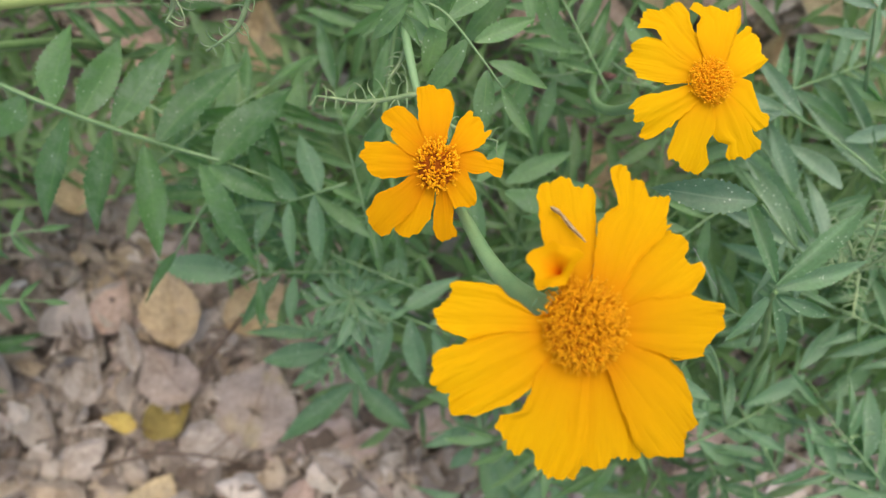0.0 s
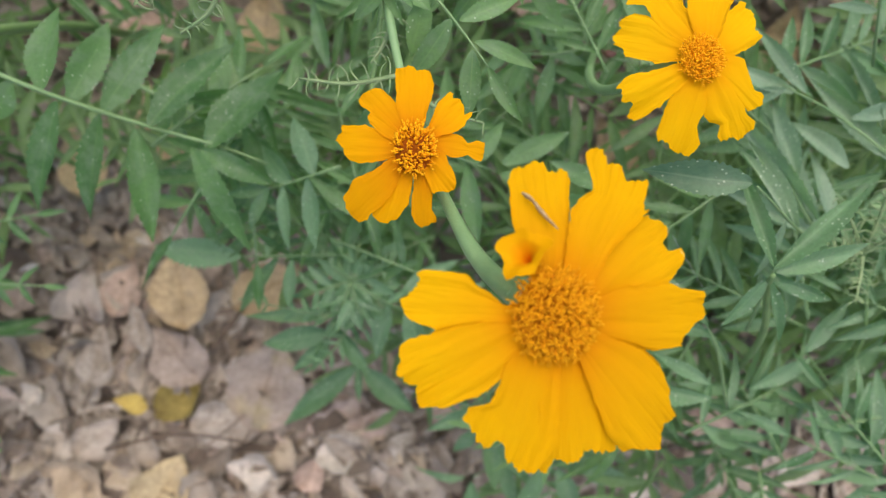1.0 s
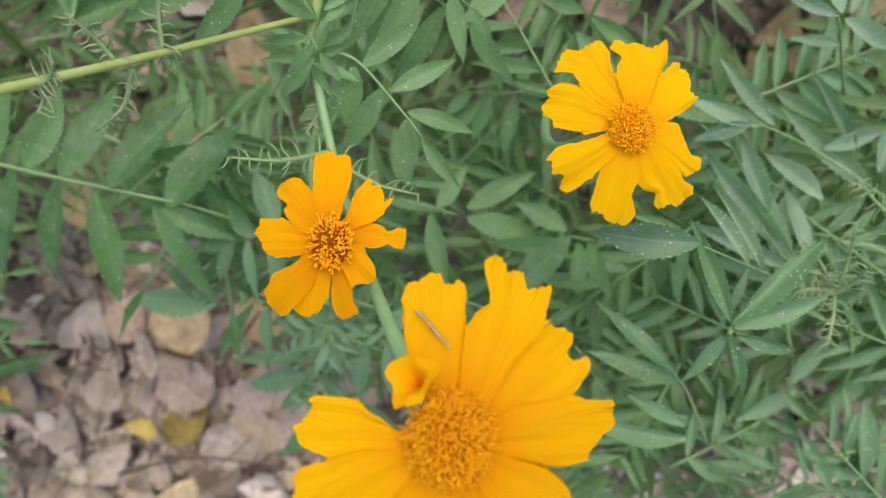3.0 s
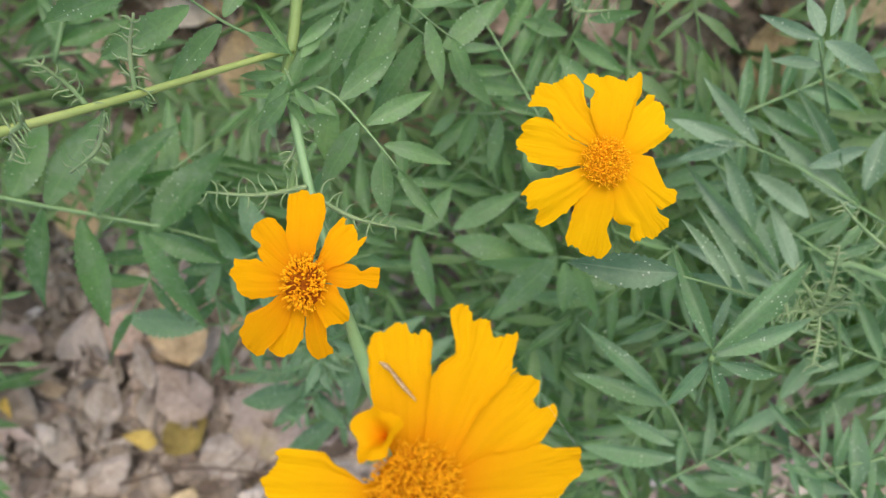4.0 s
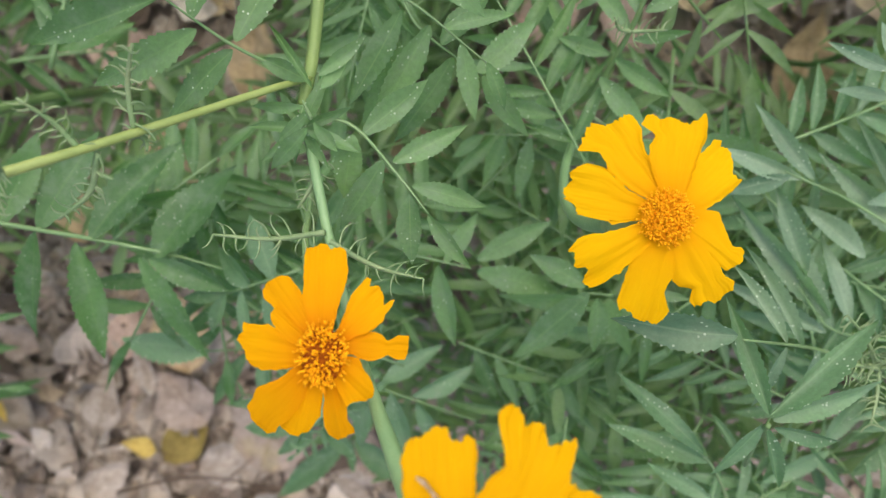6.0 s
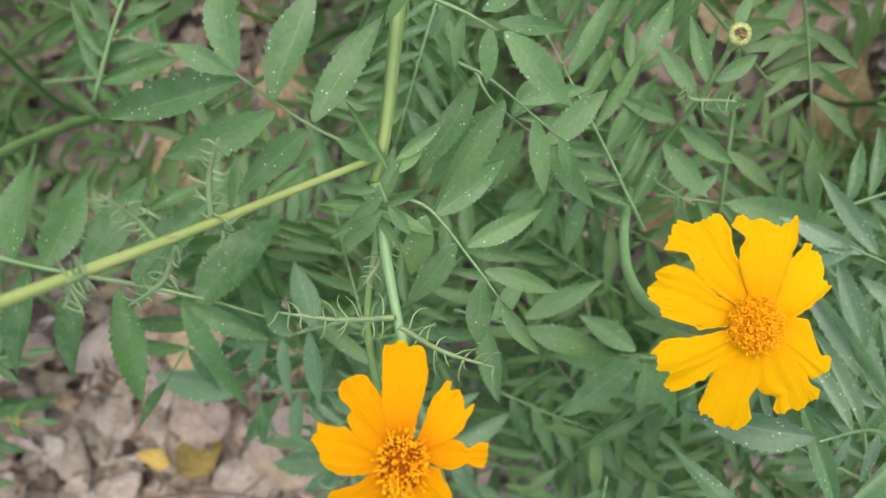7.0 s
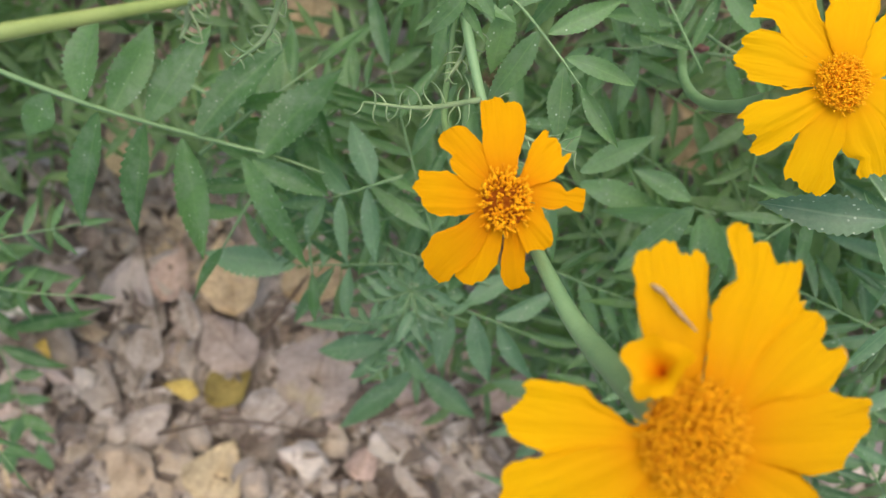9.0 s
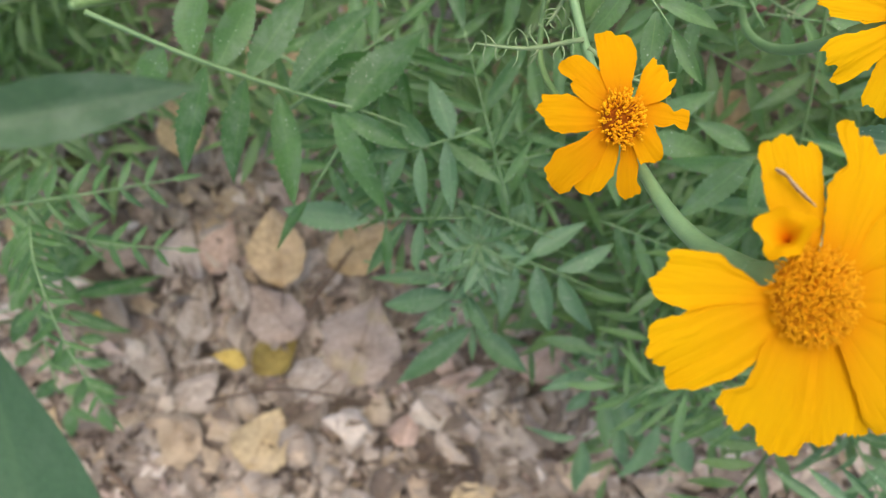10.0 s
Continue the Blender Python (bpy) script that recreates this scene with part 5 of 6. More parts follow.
def flower(plant_ob, label, centre, calyx_end, calyx_r, disc_r, disc_h, count, petal_mat, floret_mat, seed, tilt, hole, stretch, droop, ruffle, fine=1.0, between=None):
    """A flower head: green cup, disc of florets; its petals are added one by one."""
    c = Vector(centre)
    frame_m = Matrix.Translation(c) @ Euler((radians(tilt[0]), radians(tilt[1]), 0)).to_matrix().to_4x4()
    end = Vector(calyx_end)
    top = c + Vector((0, 0, -0.0030))
    v, f = tube_data(smooth_path([end, end.lerp(top, 0.4), end.lerp(top, 0.75), top], 5), [calyx_r * 0.78, calyx_r * 0.92, calyx_r, calyx_r * 0.95, calyx_r * 1.05], 14, 0.05)
    ob = part("flower", mesh_of("flower", v, f, PEDUNCLE), plant_ob, label)
    disc = part("disc", floret_mesh(disc_r, count, disc_h, floret_mat, seed, hole, stretch, 0.55, fine), ob, m=frame_m)
    # between: a darker base colour, standing in for shade down in the gaps
    part("disc_base", disc_base_mesh(disc_r * 0.97, disc_h, stretch, between or DISC_BASE), disc, "low base dome between the florets")
    return ob, frame_m, petal_mat, seed, droop, ruffle


big_head = flower(main_plant, "large open golden-yellow flower with frilled petals", (0.0237, -0.0224, 0.4635), (0.0192, -0.0222, 0.4460), 0.0034, 0.0063, 0.0024, 1350, PETAL, FLORET, 1, (-11.5, 8.0), 0.20, 1.10, 0.0067, 0.07, 0.72, DISC_GAP_SHADE_BROWN)
petal(big_head, 3, (-0.8, 4.4), 89, (15.5, 1.9, 2.5, 3.0, 3.6, 3.9, 4.3, 4.5, 4.7, 4.8, 5.3), (16.8, 1.9, 2.7, 3.5, 4.2, 4.9, 5.2, 5.6, 5.6, 5.5, 6.0), (18.9, 20.7, 20.9, 20.9, 20.4, 20.2, 20.4, 20.7, 22.3, 22.4, 22.5, 22.6, 22.2, 21.8, 21.4, 21.1, 21.0, 20.9, 20.8, 19.0, 18.3))
petal(big_head, 1, (3.6, 3.8), 61, (16.8, 2.2, 2.3, 2.4, 2.6, 2.7, 3.0, 3.9, 4.7, 5.5, 6.9), (23.1, 2.4, 3.4, 4.3, 5.3, 6.1, 5.9, 4.4, 5.3, 7.7, 7.7), (19.6, 19.3, 19.8, 24.4, 24.9, 24.4, 23.8, 23.2, 22.8, 22.6, 23.6, 25.1, 25.0, 24.7, 23.8, 23.7, 25.0, 25.9, 25.5, 25.0, 24.3))
petal(big_head, 3, (5.5, 1.4), 33, (14.4, 2.3, 2.7, 3.1, 3.5, 3.9, 4.3, 4.7, 5.1, 5.5, 5.5), (18.9, 2.3, 3.1, 4.0, 4.8, 5.5, 6.3, 6.6, 6.4, 6.2, 6.2), (15.2, 17.6, 19.5, 20.7, 21.0, 21.3, 21.6, 19.7, 18.8, 18.6, 18.8, 19.1, 20.7, 21.8, 21.8, 21.5, 21.2, 20.5, 19.9, 19.5, 19.1))
petal(big_head, 2, (4.6, -0.5), -0, (12.6, 2.4, 2.8, 3.2, 3.6, 4.1, 4.5, 5.0, 5.6, 5.8, 5.8), (15.5, 2.4, 3.0, 3.6, 4.3, 4.9, 5.1, 5.3, 5.6, 5.8, 5.8), (13.4, 18.5, 18.5, 18.6, 19.2, 20.1, 20.5, 21.0, 21.9, 23.6, 24.1, 24.1, 24.0, 23.9, 23.9, 23.8, 23.8, 23.8, 18.9, 18.3, 16.3))
petal(big_head, 1, (3.0, -3.0), -47, (16.6, 1.6, 1.9, 2.4, 3.2, 4.1, 5.0, 5.8, 6.5, 7.3, 7.4), (13.5, 1.6, 2.5, 3.4, 4.3, 5.3, 6.2, 6.8, 7.3, 7.5, 7.5), (19.9, 21.1, 21.2, 22.1, 23.1, 24.0, 24.9, 25.6, 25.2, 24.7, 23.7, 23.0, 23.1, 23.3, 23.4, 23.5, 21.0, 20.2, 19.2, 17.0, 14.2))
petal(big_head, 4, (2.5, -4.2), -88, (16.6, 3.0, 3.6, 4.1, 4.7, 5.2, 5.5, 5.7, 5.9, 6.0, 6.0), (16.8, 3.0, 3.6, 4.3, 4.9, 5.6, 6.2, 6.7, 7.2, 7.6, 7.7), (19.0, 21.2, 21.6, 21.7, 20.4, 19.8, 19.6, 19.8, 20.1, 20.3, 20.5, 20.4, 19.6, 18.5, 18.3, 18.6, 18.9, 19.2, 19.3, 19.3, 19.2))
petal(big_head, 2, (-1.9, -3.6), -110, (14.4, 3.4, 3.6, 4.1, 4.5, 4.5, 4.4, 4.5, 4.7, 8.0, 8.0), (15.9, 3.5, 4.0, 4.5, 5.0, 5.5, 6.0, 6.6, 7.2, 7.5, 7.5), (16.6, 17.4, 17.9, 18.3, 19.1, 19.9, 19.9, 20.0, 18.1, 18.4, 19.1, 20.7, 21.4, 20.9, 21.6, 21.7, 21.7, 21.7, 21.4, 19.4, 17.7))
petal(big_head, 2, (-3.3, -1.0), -151, (15.4, 2.4, 3.1, 3.8, 4.5, 5.2, 5.9, 6.5, 7.0, 7.0, 8.2), (9.7, 2.3, 2.5, 2.8, 3.1, 3.4, 3.8, 4.4, 5.0, 5.5, 5.9), (18.7, 20.8, 21.5, 21.8, 22.9, 23.6, 23.3, 23.0, 22.6, 21.5, 22.0, 22.4, 22.6, 22.8, 23.0, 22.4, 21.2, 20.6, 20.0, 15.9, 14.3))
petal(big_head, 1, (-3.9, 0.9), 170, (11.3, 1.7, 1.1, 0.6, 0.3, 1.0, 1.8, 2.5, 3.4, 4.5, 4.5), (14.8, 1.7, 2.0, 2.4, 2.7, 3.0, 3.4, 3.9, 4.5, 5.2, 5.2), (13.2, 18.4, 19.2, 18.9, 18.6, 18.6, 18.7, 18.8, 19.1, 19.5, 19.8, 20.2, 20.7, 21.1, 20.8, 20.6, 20.3, 20.1, 19.2, 17.8, 15.1))
big_flower, big_m = big_head[:2]
part("rolled_petal", quill_mesh(0.0062, 0.0042, PETAL_ROLLED), big_flower, "petal rolled into a funnel", big_m @ Matrix.Translation((-0.0030, 0.0082, -0.0014)) @ Vector((-0.50, 0.36, 0.80)).to_track_quat("Z", "Y").to_matrix().to_4x4())
v, f = tube_data(smooth_path([(0.0187, -0.0026, 0.4577), (0.0202, -0.0036, 0.4583), (0.0222, -0.0061, 0.4592), (0.0245, -0.0086, 0.4602)], 5), [0.0002, 0.00045, 0.00026, 0.0004, 0.0003, 0.0001], 7, 0.3)
part("withered_floret", mesh_of("withered_floret", v, f, WITHERED), big_flower, "shrivelled pale brown floret")
tube("silk_thread", [(0.0448, -0.0101, 0.4540), (0.0470, -0.0141, 0.4545), (0.0501, -0.0192, 0.4545)], [0.00002, 0.00002], SILK, big_flower, "fine pale spider thread", seg=4)

mid_head = flower(main_plant, "smaller open orange-gold flower with narrow petals", (-0.0014, 0.0057, 0.4235), (-0.0035, 0.004, 0.404), 0.0022, 0.0041, 0.0023, 340, PETAL_DEEP, FLORET_DEEP, 2, (-11.8, 5.5), 0.42, 1.25, 0.019, 0.07, 0.95, DISC_GAP_SHADE)
petal(mid_head, 2, (0.1, 2.8), 91, (12.1, 1.5, 1.9, 2.3, 2.7, 3.1, 3.7, 4.3, 4.6, 4.9, 4.9), (11.3, 1.6, 2.0, 2.4, 2.7, 3.1, 3.4, 3.4, 3.4, 3.4, 3.5), (13.4, 16.4, 17.1, 17.4, 17.3, 17.2, 17.1, 17.1, 18.0, 18.1, 18.2, 18.2, 18.1, 17.9, 17.7, 17.5, 17.5, 17.6, 17.6, 17.6, 14.4))
petal(mid_head, 1, (2.5, 2.4), 46, (8.2, 0.9, 1.3, 1.7, 2.1, 2.7, 3.3, 3.7, 3.8, 3.9, 3.9), (7.8, 0.7, 1.0, 1.3, 1.6, 2.0, 2.4, 2.8, 3.2, 3.6, 3.9), (8.4, 9.2, 11.7, 12.7, 12.2, 10.5, 11.0, 11.4, 11.8, 12.0, 12.2, 12.3, 12.5, 12.7, 12.3, 11.8, 11.3, 12.0, 12.8, 12.5, 12.3))
petal(mid_head, 2, (2.2, 1.6), -5, (9.5, 1.3, 1.3, 1.4, 1.5, 2.1, 2.5, 2.5, 2.0, 1.4, 2.2), (9.4, 1.3, 1.6, 1.9, 2.3, 2.6, 2.7, 2.8, 2.4, 1.2, 2.3), (12.7, 12.8, 12.8, 12.9, 13.0, 13.0, 13.1, 13.1, 13.2, 13.2, 13.3, 13.3, 13.3, 13.3, 13.3, 13.3, 13.3, 13.3, 13.3, 13.3, 13.3))
petal(mid_head, 0, (1.4, -1.0), -47, (5.2, 1.3, 1.4, 1.7, 1.9, 2.1, 2.3, 2.6, 2.8, 3.0, 3.8), (3.3, 1.6, 1.9, 2.2, 2.6, 2.9, 3.3, 3.5, 3.7, 3.9, 3.9), (7.9, 8.0, 8.1, 8.2, 8.3, 8.7, 9.2, 9.6, 9.7, 9.8, 9.8, 9.9, 10.0, 9.6, 9.2, 8.8, 8.3, 7.2, 5.3, 4.4, 3.5))
petal(mid_head, 2, (0.9, -1.5), -83, (11.5, 1.2, 1.3, 1.4, 1.5, 1.8, 2.2, 2.6, 2.8, 3.0, 3.0), (10.8, 1.2, 1.3, 1.4, 1.6, 1.7, 1.8, 1.9, 1.8, 1.4, 2.3), (11.7, 12.6, 13.3, 13.6, 13.8, 14.1, 14.3, 14.3, 14.2, 14.2, 14.1, 14.1, 14.0, 13.8, 13.7, 13.6, 13.6, 13.6, 13.6, 13.6, 13.5))
petal(mid_head, 3, (-1.1, -1.2), -110, (12.1, 1.1, 1.3, 1.5, 1.8, 2.0, 2.3, 2.6, 3.2, 3.7, 3.7), (9.2, 1.1, 1.4, 1.7, 2.1, 2.4, 2.7, 3.0, 3.1, 3.2, 3.2), (12.8, 13.9, 14.0, 14.2, 14.3, 14.4, 14.6, 14.6, 14.6, 14.5, 14.4, 14.4, 13.8, 13.6, 13.4, 13.2, 13.0, 12.3, 11.2, 10.3, 9.5))
petal(mid_head, 2, (-1.5, -0.8), -135, (13.4, 1.3, 1.6, 2.0, 2.3, 2.7, 3.4, 4.3, 4.8, 4.0, 4.0), (13.9, 1.2, 1.6, 2.1, 2.7, 3.2, 3.5, 3.6, 3.5, 3.1, 3.3), (15.2, 15.5, 15.8, 16.0, 16.3, 16.6, 16.8, 16.8, 16.8, 16.9, 16.9, 16.9, 16.9, 16.9, 16.9, 16.8, 16.8, 16.7, 16.3, 15.8, 15.4))
petal(mid_head, 2, (-1.5, 0.4), 172, (12.7, 1.1, 1.6, 2.2, 2.8, 3.4, 4.0, 4.5, 4.3, 4.2, 4.4), (6.8, 1.2, 1.6, 1.9, 2.3, 2.7, 3.0, 3.2, 3.4, 3.7, 4.0), (14.6, 14.5, 14.4, 14.3, 14.6, 14.9, 15.1, 15.2, 15.3, 14.9, 14.4, 14.0, 13.5, 13.4, 13.3, 13.2, 13.0, 12.5, 11.9, 11.4, 10.0))
petal(mid_head, 1, (-1.2, 1.4), 141, (10.7, 0.9, 0.9, 0.9, 1.0, 1.0, 1.2, 1.4, 1.7, 1.9, 1.9), (9.0, 0.9, 1.2, 1.4, 1.7, 1.9, 1.9, 1.7, 1.5, 1.3, 1.3), (10.7, 10.7, 10.7, 10.7, 10.8, 10.8, 10.8, 10.8, 10.8, 10.8, 10.8, 10.7, 10.6, 10.5, 10.4, 10.3, 10.2, 9.9, 9.6, 9.4, 9.1))
petal(mid_head, 3, (-1.0, 2.2), 126, (10.6, 1.0, 1.3, 1.7, 2.1, 2.4, 2.8, 3.1, 3.1, 3.1, 3.1), (11.3, 1.0, 1.2, 1.5, 1.7, 2.0, 2.2, 2.3, 2.5, 2.6, 3.2), (13.2, 13.8, 14.3, 14.6, 14.7, 14.8, 14.9, 14.9, 15.0, 15.1, 15.1, 15.2, 15.2, 15.3, 15.3, 15.1, 14.9, 14.7, 14.5, 13.7, 13.1))

far_head = flower(far_plant, "open bright yellow flower with eight notched petals", (0.0635, 0.0262, 0.4035), (0.0542, 0.0238, 0.3925), 0.0025, 0.0047, 0.0018, 560, PETAL_LIGHT, FLORET_DEEP, 3, (-6.9, 5.8), 0.12, 1.03, 0.0125, 0.07, 0.85)
petal(far_head, 1, (1.5, 2.9), 78, (14.6, 1.8, 2.4, 3.0, 3.5, 3.9, 4.3, 4.8, 5.6, 6.4, 6.4), (14.7, 1.8, 2.8, 3.7, 4.7, 5.3, 5.8, 5.3, 4.6, 7.4, 7.4), (18.5, 19.7, 19.3, 18.4, 17.8, 17.4, 17.0, 16.6, 16.6, 16.8, 17.1, 17.3, 17.5, 17.3, 16.8, 16.4, 17.1, 17.5, 17.1, 16.7, 15.2))
petal(far_head, 3, (3.2, 1.9), 37, (6.4, 1.6, 2.1, 2.5, 3.0, 3.4, 3.8, 3.9, 4.1, 4.3, 4.9), (13.4, 1.5, 2.0, 2.7, 3.4, 4.1, 4.8, 5.0, 5.1, 5.3, 5.3), (12.3, 14.2, 14.0, 13.8, 13.6, 13.4, 13.4, 14.1, 14.7, 15.4, 16.0, 16.3, 16.4, 16.5, 16.6, 16.1, 15.6, 15.8, 16.4, 16.0, 15.3))
petal(far_head, 2, (2.4, -0.3), -36, (12.6, 2.0, 2.0, 2.0, 2.0, 2.1, 2.1, 2.1, 2.3, 2.5, 2.6), (13.4, 2.3, 3.4, 4.4, 5.5, 6.1, 4.8, 3.8, 2.9, 2.2, 3.3), (14.9, 15.1, 15.3, 15.4, 15.6, 15.8, 15.9, 16.1, 16.2, 16.4, 16.5, 16.7, 16.8, 16.9, 16.8, 16.7, 16.5, 16.4, 16.3, 16.1, 13.8))
petal(far_head, 2, (2.2, -1.5), -60, (15.0, 1.9, 2.9, 4.0, 4.7, 5.3, 5.9, 5.2, 3.2, 4.9, 4.9), (14.6, 1.8, 2.1, 2.5, 2.9, 3.2, 3.5, 3.7, 3.8, 3.7, 5.1), (15.4, 16.5, 16.8, 17.0, 17.0, 16.9, 16.9, 17.2, 17.9, 18.5, 18.4, 18.4, 18.3, 18.3, 18.2, 18.2, 18.1, 18.1, 18.0, 17.5, 16.9))
petal(far_head, 2, (0.9, -2.2), -106, (14.0, 1.3, 2.1, 3.1, 4.0, 5.0, 5.8, 5.8, 5.7, 5.8, 5.8), (12.1, 1.4, 1.8, 2.1, 2.4, 2.8, 3.1, 3.3, 3.1, 2.6, 4.9), (16.1, 17.4, 17.8, 17.7, 17.6, 17.6, 17.9, 18.6, 18.8, 19.1, 19.3, 19.3, 19.1, 18.8, 18.9, 19.0, 19.0, 18.8, 18.4, 18.0, 15.8))
petal(far_head, 1, (-0.4, -1.0), -150, (13.7, 1.4, 1.9, 2.4, 2.9, 3.4, 3.8, 4.4, 5.3, 6.0, 6.0), (11.8, 1.4, 1.7, 2.0, 2.3, 2.6, 2.9, 3.2, 3.5, 3.8, 4.8), (15.5, 17.8, 17.8, 17.7, 17.6, 17.9, 18.3, 18.7, 18.4, 17.2, 17.0, 17.4, 17.8, 18.4, 18.8, 18.6, 18.4, 18.2, 17.9, 12.8, 12.0))
petal(far_head, 2, (-1.1, 1.3), 164, (12.0, 0.8, 1.2, 1.7, 2.2, 2.7, 3.2, 4.2, 5.3, 6.3, 6.3), (8.3, 0.9, 1.4, 1.9, 2.5, 3.0, 3.4, 3.8, 4.1, 4.4, 5.0), (15.4, 16.6, 17.2, 17.7, 18.2, 17.7, 17.3, 17.6, 18.0, 18.4, 18.3, 18.2, 18.0, 17.8, 16.4, 15.7, 15.5, 15.2, 15.0, 9.1, 8.5))
petal(far_head, 3, (0.8, 2.4), 122, (15.2, 0.9, 1.3, 1.8, 2.2, 2.6, 3.0, 3.0, 4.0, 5.5, 5.9), (18.6, 1.0, 2.1, 3.2, 4.3, 5.0, 5.4, 4.7, 4.4, 7.4, 7.4), (18.2, 18.8, 19.4, 19.4, 19.4, 19.4, 19.4, 19.4, 19.6, 19.8, 20.1, 21.2, 21.8, 21.5, 21.3, 20.9, 20.5, 20.1, 19.8, 19.3, 18.8))


def bud(plant_ob, centre, r):
    c = Vector(centre)
    v, f = tube_data(smooth_path([c + Vector((-0.0007, -0.003, -0.006)), c + Vector((-0.0003, -0.001, -0.002)), c], 4), [r * 0.45, r, r * 0.95], 14)
    b = part("bud", mesh_of("bud", v, f, STEM_YELLOW), plant_ob, "closed yellow-green flower bud with brown centre")
    for k in range(13):
        a = 2 * math.pi * k / 13
        v, f = tube_data(smooth_path([c + Vector((r * 0.9 * math.cos(a), r * 0.9 * math.sin(a), -0.001)), c + Vector((r * 1.0 * math.cos(a), r * 1.0 * math.sin(a), 0.0006)), c + Vector((r * 0.72 * math.cos(a), r * 0.72 * math.sin(a), 0.0009))], 3), [r * 0.42, r * (0.50 + 0.04 * (k % 3)), r * 0.46], 8)
        part("sepal", mesh_of("sepal", v, f, BUD_RIM), b)
    part("core", floret_mesh(r * 0.66, 40, 0.0018, BUD_CORE, 9), b, "brown withered core", Matrix.Translation(c))


bud(far_plant, (0.0745, 0.0860, 0.343), 0.0020)
v, f = tube_data(smooth_path([(0.0595, 0.0440, 0.291), (0.0615, 0.0425, 0.294), (0.0640, 0.0425, 0.294)], 4), [0.0008, 0.0016, 0.0006], 7)
part("withered_leaf", mesh_of("withered_leaf", v, f, stem_material("withered_red", (0.10, 0.03, 0.025), (0.22, 0.10, 0.07), 500)), far_plant, "shrivelled dark red leaf remnant")


# ---- dense lower foliage of the bed ----
def bed_edge(x):
    """Where the planting ends and the bare litter begins."""
    if x < -0.28:
        return -0.035
    if x < -0.08:
        return -0.022
    return -0.035 - (x + 0.08) * 0.9 if x < 0.1 else -0.197 if x < 0.14 else -0.135


def in_gap(x, y, z):
    """Gaps in the foliage through which the fallen leaves show."""
    k = 0.58 / (0.58 - z)
    gx, gy = 0.02 + (x - 0.02) * k, 0.05 + (y - 0.05) * k
    return any(math.hypot(gx - a, gy - b) < r for a, b, r in ((-0.124, 0.10, 0.05), (-0.015, 0.03, 0.04), (0.224, 0.080, 0.042), (0.26, -0.16, 0.06), (0.19, -0.17, 0.035), (0.10, 0.12, 0.04), (-0.185, 0.062, 0.045), (-0.155, 0.155, 0.06), (0.066, 0.128, 0.05), (0.15, 0.14, 0.05), (0.115, 0.01, 0.035)))


def scatter_leaves():
    """Whole leaves of the bed between the flowering stems, each with its own leaflets."""
    rng = random.Random(33)
    done = 0
    homes = (left_plant, main_plant, far_plant, right_plant)
    while done < 98:
        x, y = (rng.uniform(-0.26, 0.26), rng.uniform(-0.12, 0.22)) if done < 62 else (rng.uniform(0.03, 0.2), rng.uniform(-0.18, -0.02)) if done < 86 else (rng.uniform(-0.14, -0.02), rng.uniform(-0.05, 0.03))
        z = rng.uniform(0.23, 0.30) if done >= 86 else rng.uniform(0.20, 0.285) if x < 0.02 or y < 0.04 else rng.uniform(0.20, 0.315)
        if y < bed_edge(x) + (0.04 if x < 0.05 and done < 86 else 0.01) or in_gap(x, y, z) or (done < 86 and (x < -0.03 or (x > 0.1 and y > 0.05)) and rng.random() < 0.55):
            continue
        done += 1
        home = homes[0] if x < -0.07 else homes[1] if x < 0.03 else homes[2] if x < 0.1 else homes[3]
        head = rng.uniform(0, 2 * math.pi)
        ahead = Vector((math.cos(head), math.sin(head), rng.uniform(-0.35, 0.15))).normalized()
        side = Vector((-math.sin(head), math.cos(head), rng.uniform(-0.3, 0.3))).normalized()
        span = rng.uniform(0.045, 0.075)
        base = Vector((x, y, z)) - ahead * span * 0.5
        lf = leaf(home, [base, base + ahead * span * 0.5 + Vector((0, 0, 0.004)), base + ahead * span])
        pairs = rng.randint(4, 6)
        for k in range(pairs * 2 + 1):
            s = 0 if k == pairs * 2 else (1 if k % 2 else -1)
            at = base + ahead * span * (1.0 if s == 0 else 0.12 + 0.82 * (k // 2) / pairs)
            ang = s * radians(rng.uniform(40, 60))
            way = (ahead * math.cos(ang) + side * math.sin(ang) + Vector((0, 0, rng.uniform(-0.25, 0.1)))).normalized()
            length = rng.uniform(0.018, 0.030)
            leaflet(lf, at, at + way * length, length * rng.uniform(0.17, 0.25))


scatter_leaves()


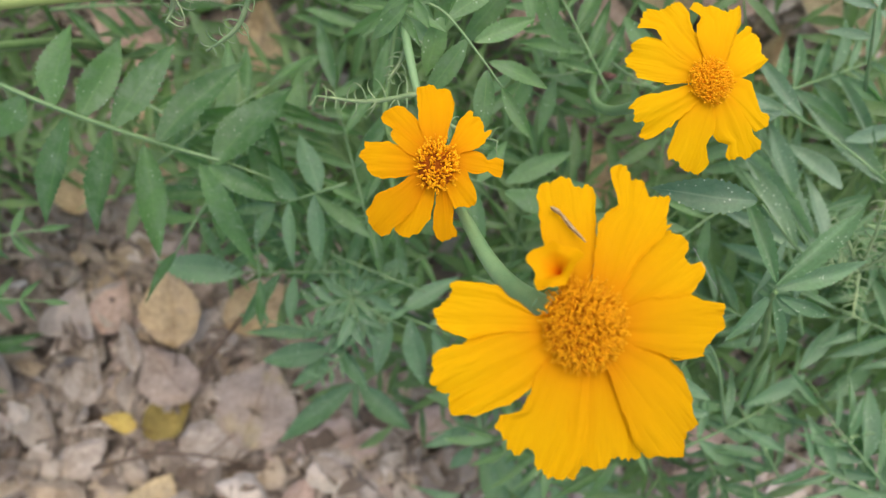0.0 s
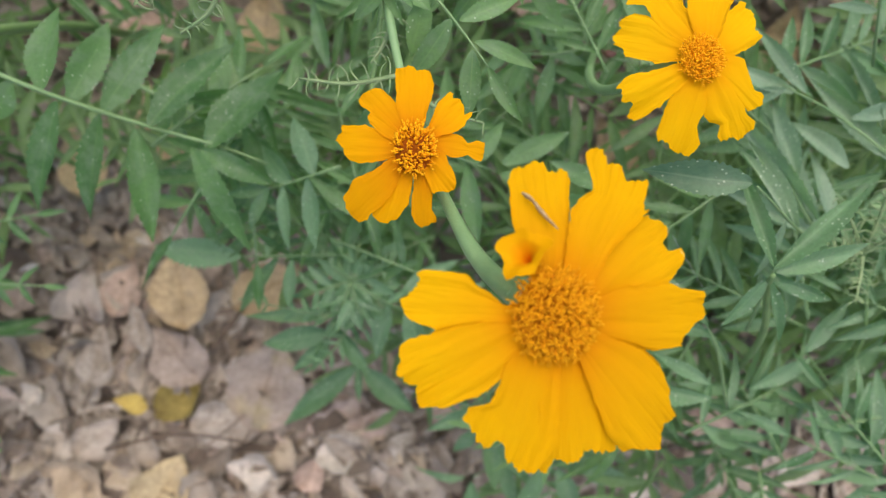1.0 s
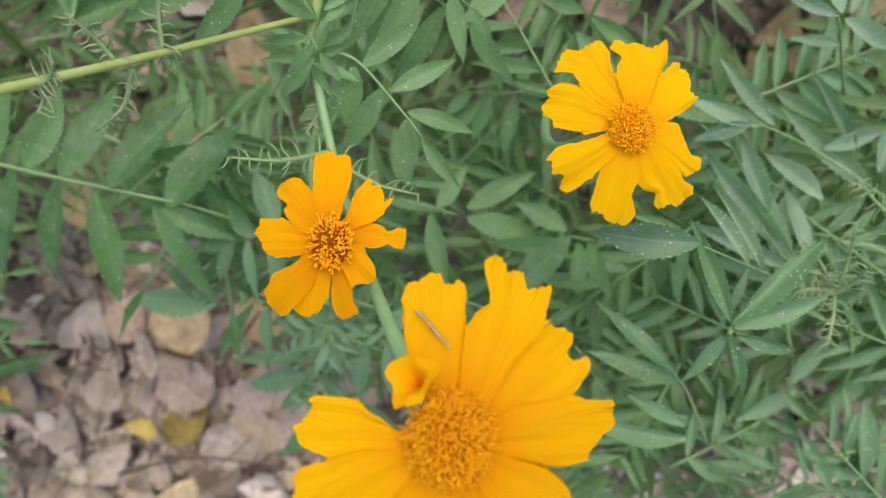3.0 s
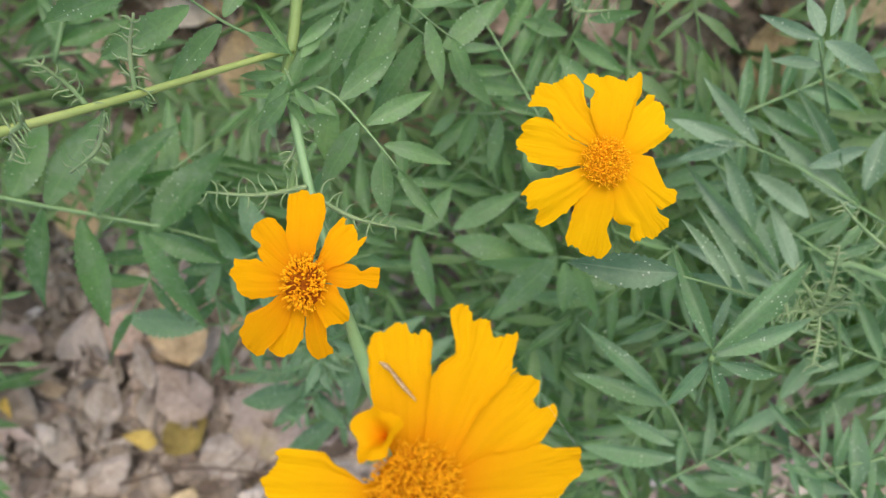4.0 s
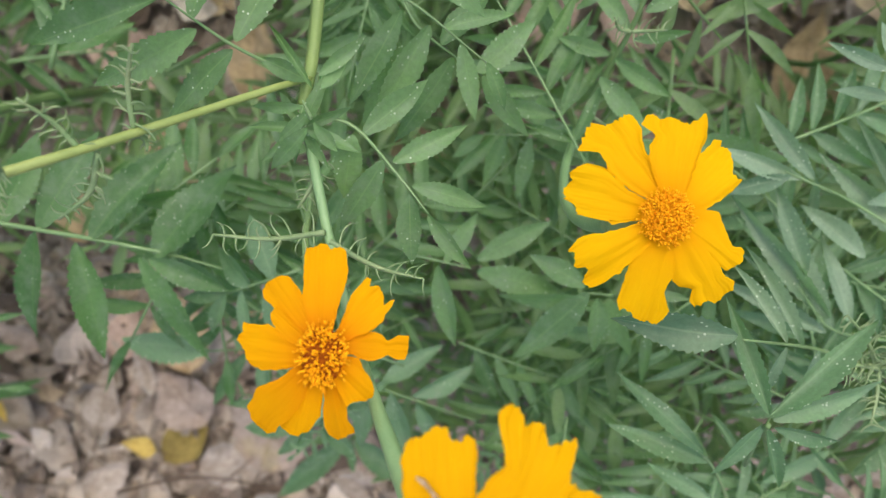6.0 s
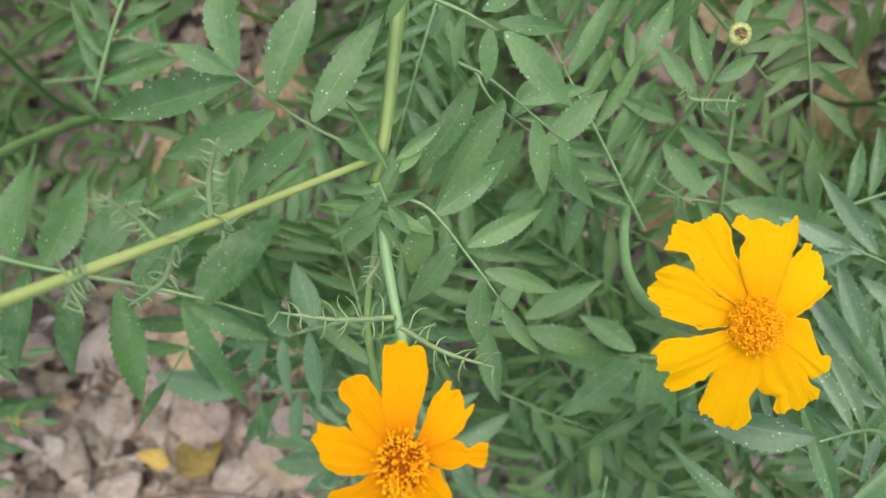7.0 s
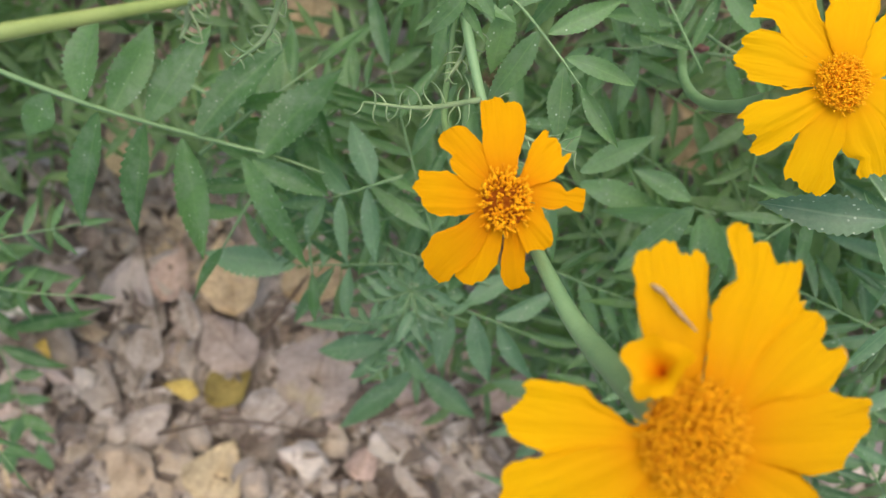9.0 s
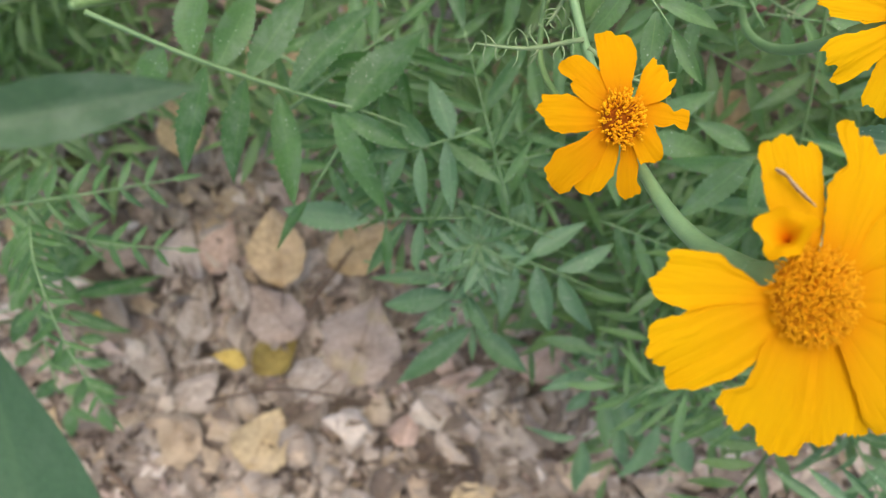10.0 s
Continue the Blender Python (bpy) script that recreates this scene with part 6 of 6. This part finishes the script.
def make_undergrowth():
    rng = random.Random(21)
    verts, faces = [], []
    shapes = [blade_data(0.15 + 0.1 * k, 0.2, 0.06, 80 + k, 0.95, 0.3, 2, 12)[:2] for k in range(5)]
    made = 0
    while made < 700:
        x, y = rng.uniform(-0.44, 0.44), rng.uniform(-0.26, 0.36)
        low = bed_edge(x)
        if y < low + (rng.uniform(0.012, 0.05) if x < -0.05 else rng.uniform(-0.015, 0.03)):
            continue
        if math.hypot(x / 0.44, (y - 0.08) / 0.30) > 1.0 + 0.3 * noise.noise((x * 7, y * 7, 9)):
            continue
        bare = noise.noise((x * 10 + 3, y * 10, 1.5))
        open_spot = 0.4 if x < -0.03 and y < 0.035 else -0.10 if x < -0.05 else 0.0 if y > 0.06 and x > 0.11 else 0.45
        if bare > open_spot:
            continue
        z = rng.uniform(0.17, 0.295) if y > 0.05 and x > 0.05 else rng.uniform(0.10, 0.25) if x < -0.03 and -0.02 < y < 0.035 else rng.uniform(0.04, 0.26) if y > low + 0.05 else rng.uniform(0.04, 0.15)
        if in_gap(x, y, z):
            continue
        made += 1
        head = rng.uniform(0, 2 * math.pi)
        tilt = rng.uniform(-0.35, 0.25)
        ahead = Vector((math.cos(head), math.sin(head), tilt)).normalized()
        side = Vector((-math.sin(head), math.cos(head), rng.uniform(-0.3, 0.3))).normalized()
        base = Vector((x, y, z))
        span = rng.uniform(0.05, 0.09)
        o = len(verts)
        v, f = tube_data(smooth_path([base, base + ahead * span * 0.5 + Vector((0, 0, 0.004)), base + ahead * span], 3), [0.0008, 0.0004], 4, 0, o)
        verts += v
        faces += f
        pairs = rng.randint(4, 6)
        for k in range(pairs * 2 + 1):
            s = 0 if k == pairs * 2 else (1 if k % 2 else -1)
            at = base + ahead * span * (1.0 if s == 0 else 0.15 + 0.8 * (k // 2) / pairs)
            ang = s * radians(rng.uniform(42, 62))
            way = (ahead * math.cos(ang) + side * math.sin(ang) + Vector((0, 0, rng.uniform(-0.25, 0.1)))).normalized()
            length = rng.uniform(0.016, 0.027) if y > 0.03 and x > 0.05 else rng.uniform(0.019, 0.032)
            m = blade_pose(at, at + way * length, length * rng.uniform(0.16, 0.25), rng.uniform(-0.5, 0.5))
            sv, sf = rng.choice(shapes)
            o = len(verts)
            verts += [m @ Vector(q) for q in sv]
            faces += [tuple(i + o for i in q) for q in sf]
    # their stems
    for k in range(46):
        x, y = rng.uniform(-0.4, 0.4), rng.uniform(-0.05, 0.36)
        if y < (-0.03 if x < 0 else -0.1):
            continue
        o = len(verts)
        h = rng.uniform(0.12, 0.3)
        v, f = tube_data(smooth_path([(x, y, 0), (x + rng.uniform(-0.02, 0.02), y + rng.uniform(-0.02, 0.02), h * 0.5), (x + rng.uniform(-0.05, 0.05), y + rng.uniform(-0.05, 0.05), h)], 4), [0.0022, 0.0016, 0.0008], 6, 0, o)
        verts += v
        faces += f
    ob = part("undergrowth", mesh_of("undergrowth", verts, faces, LEAF_UNDER), None)
    tagged(ob, "dense tangle of feathery green marigold leaves below the flowers", "foliage", kind="stuff")


make_undergrowth()
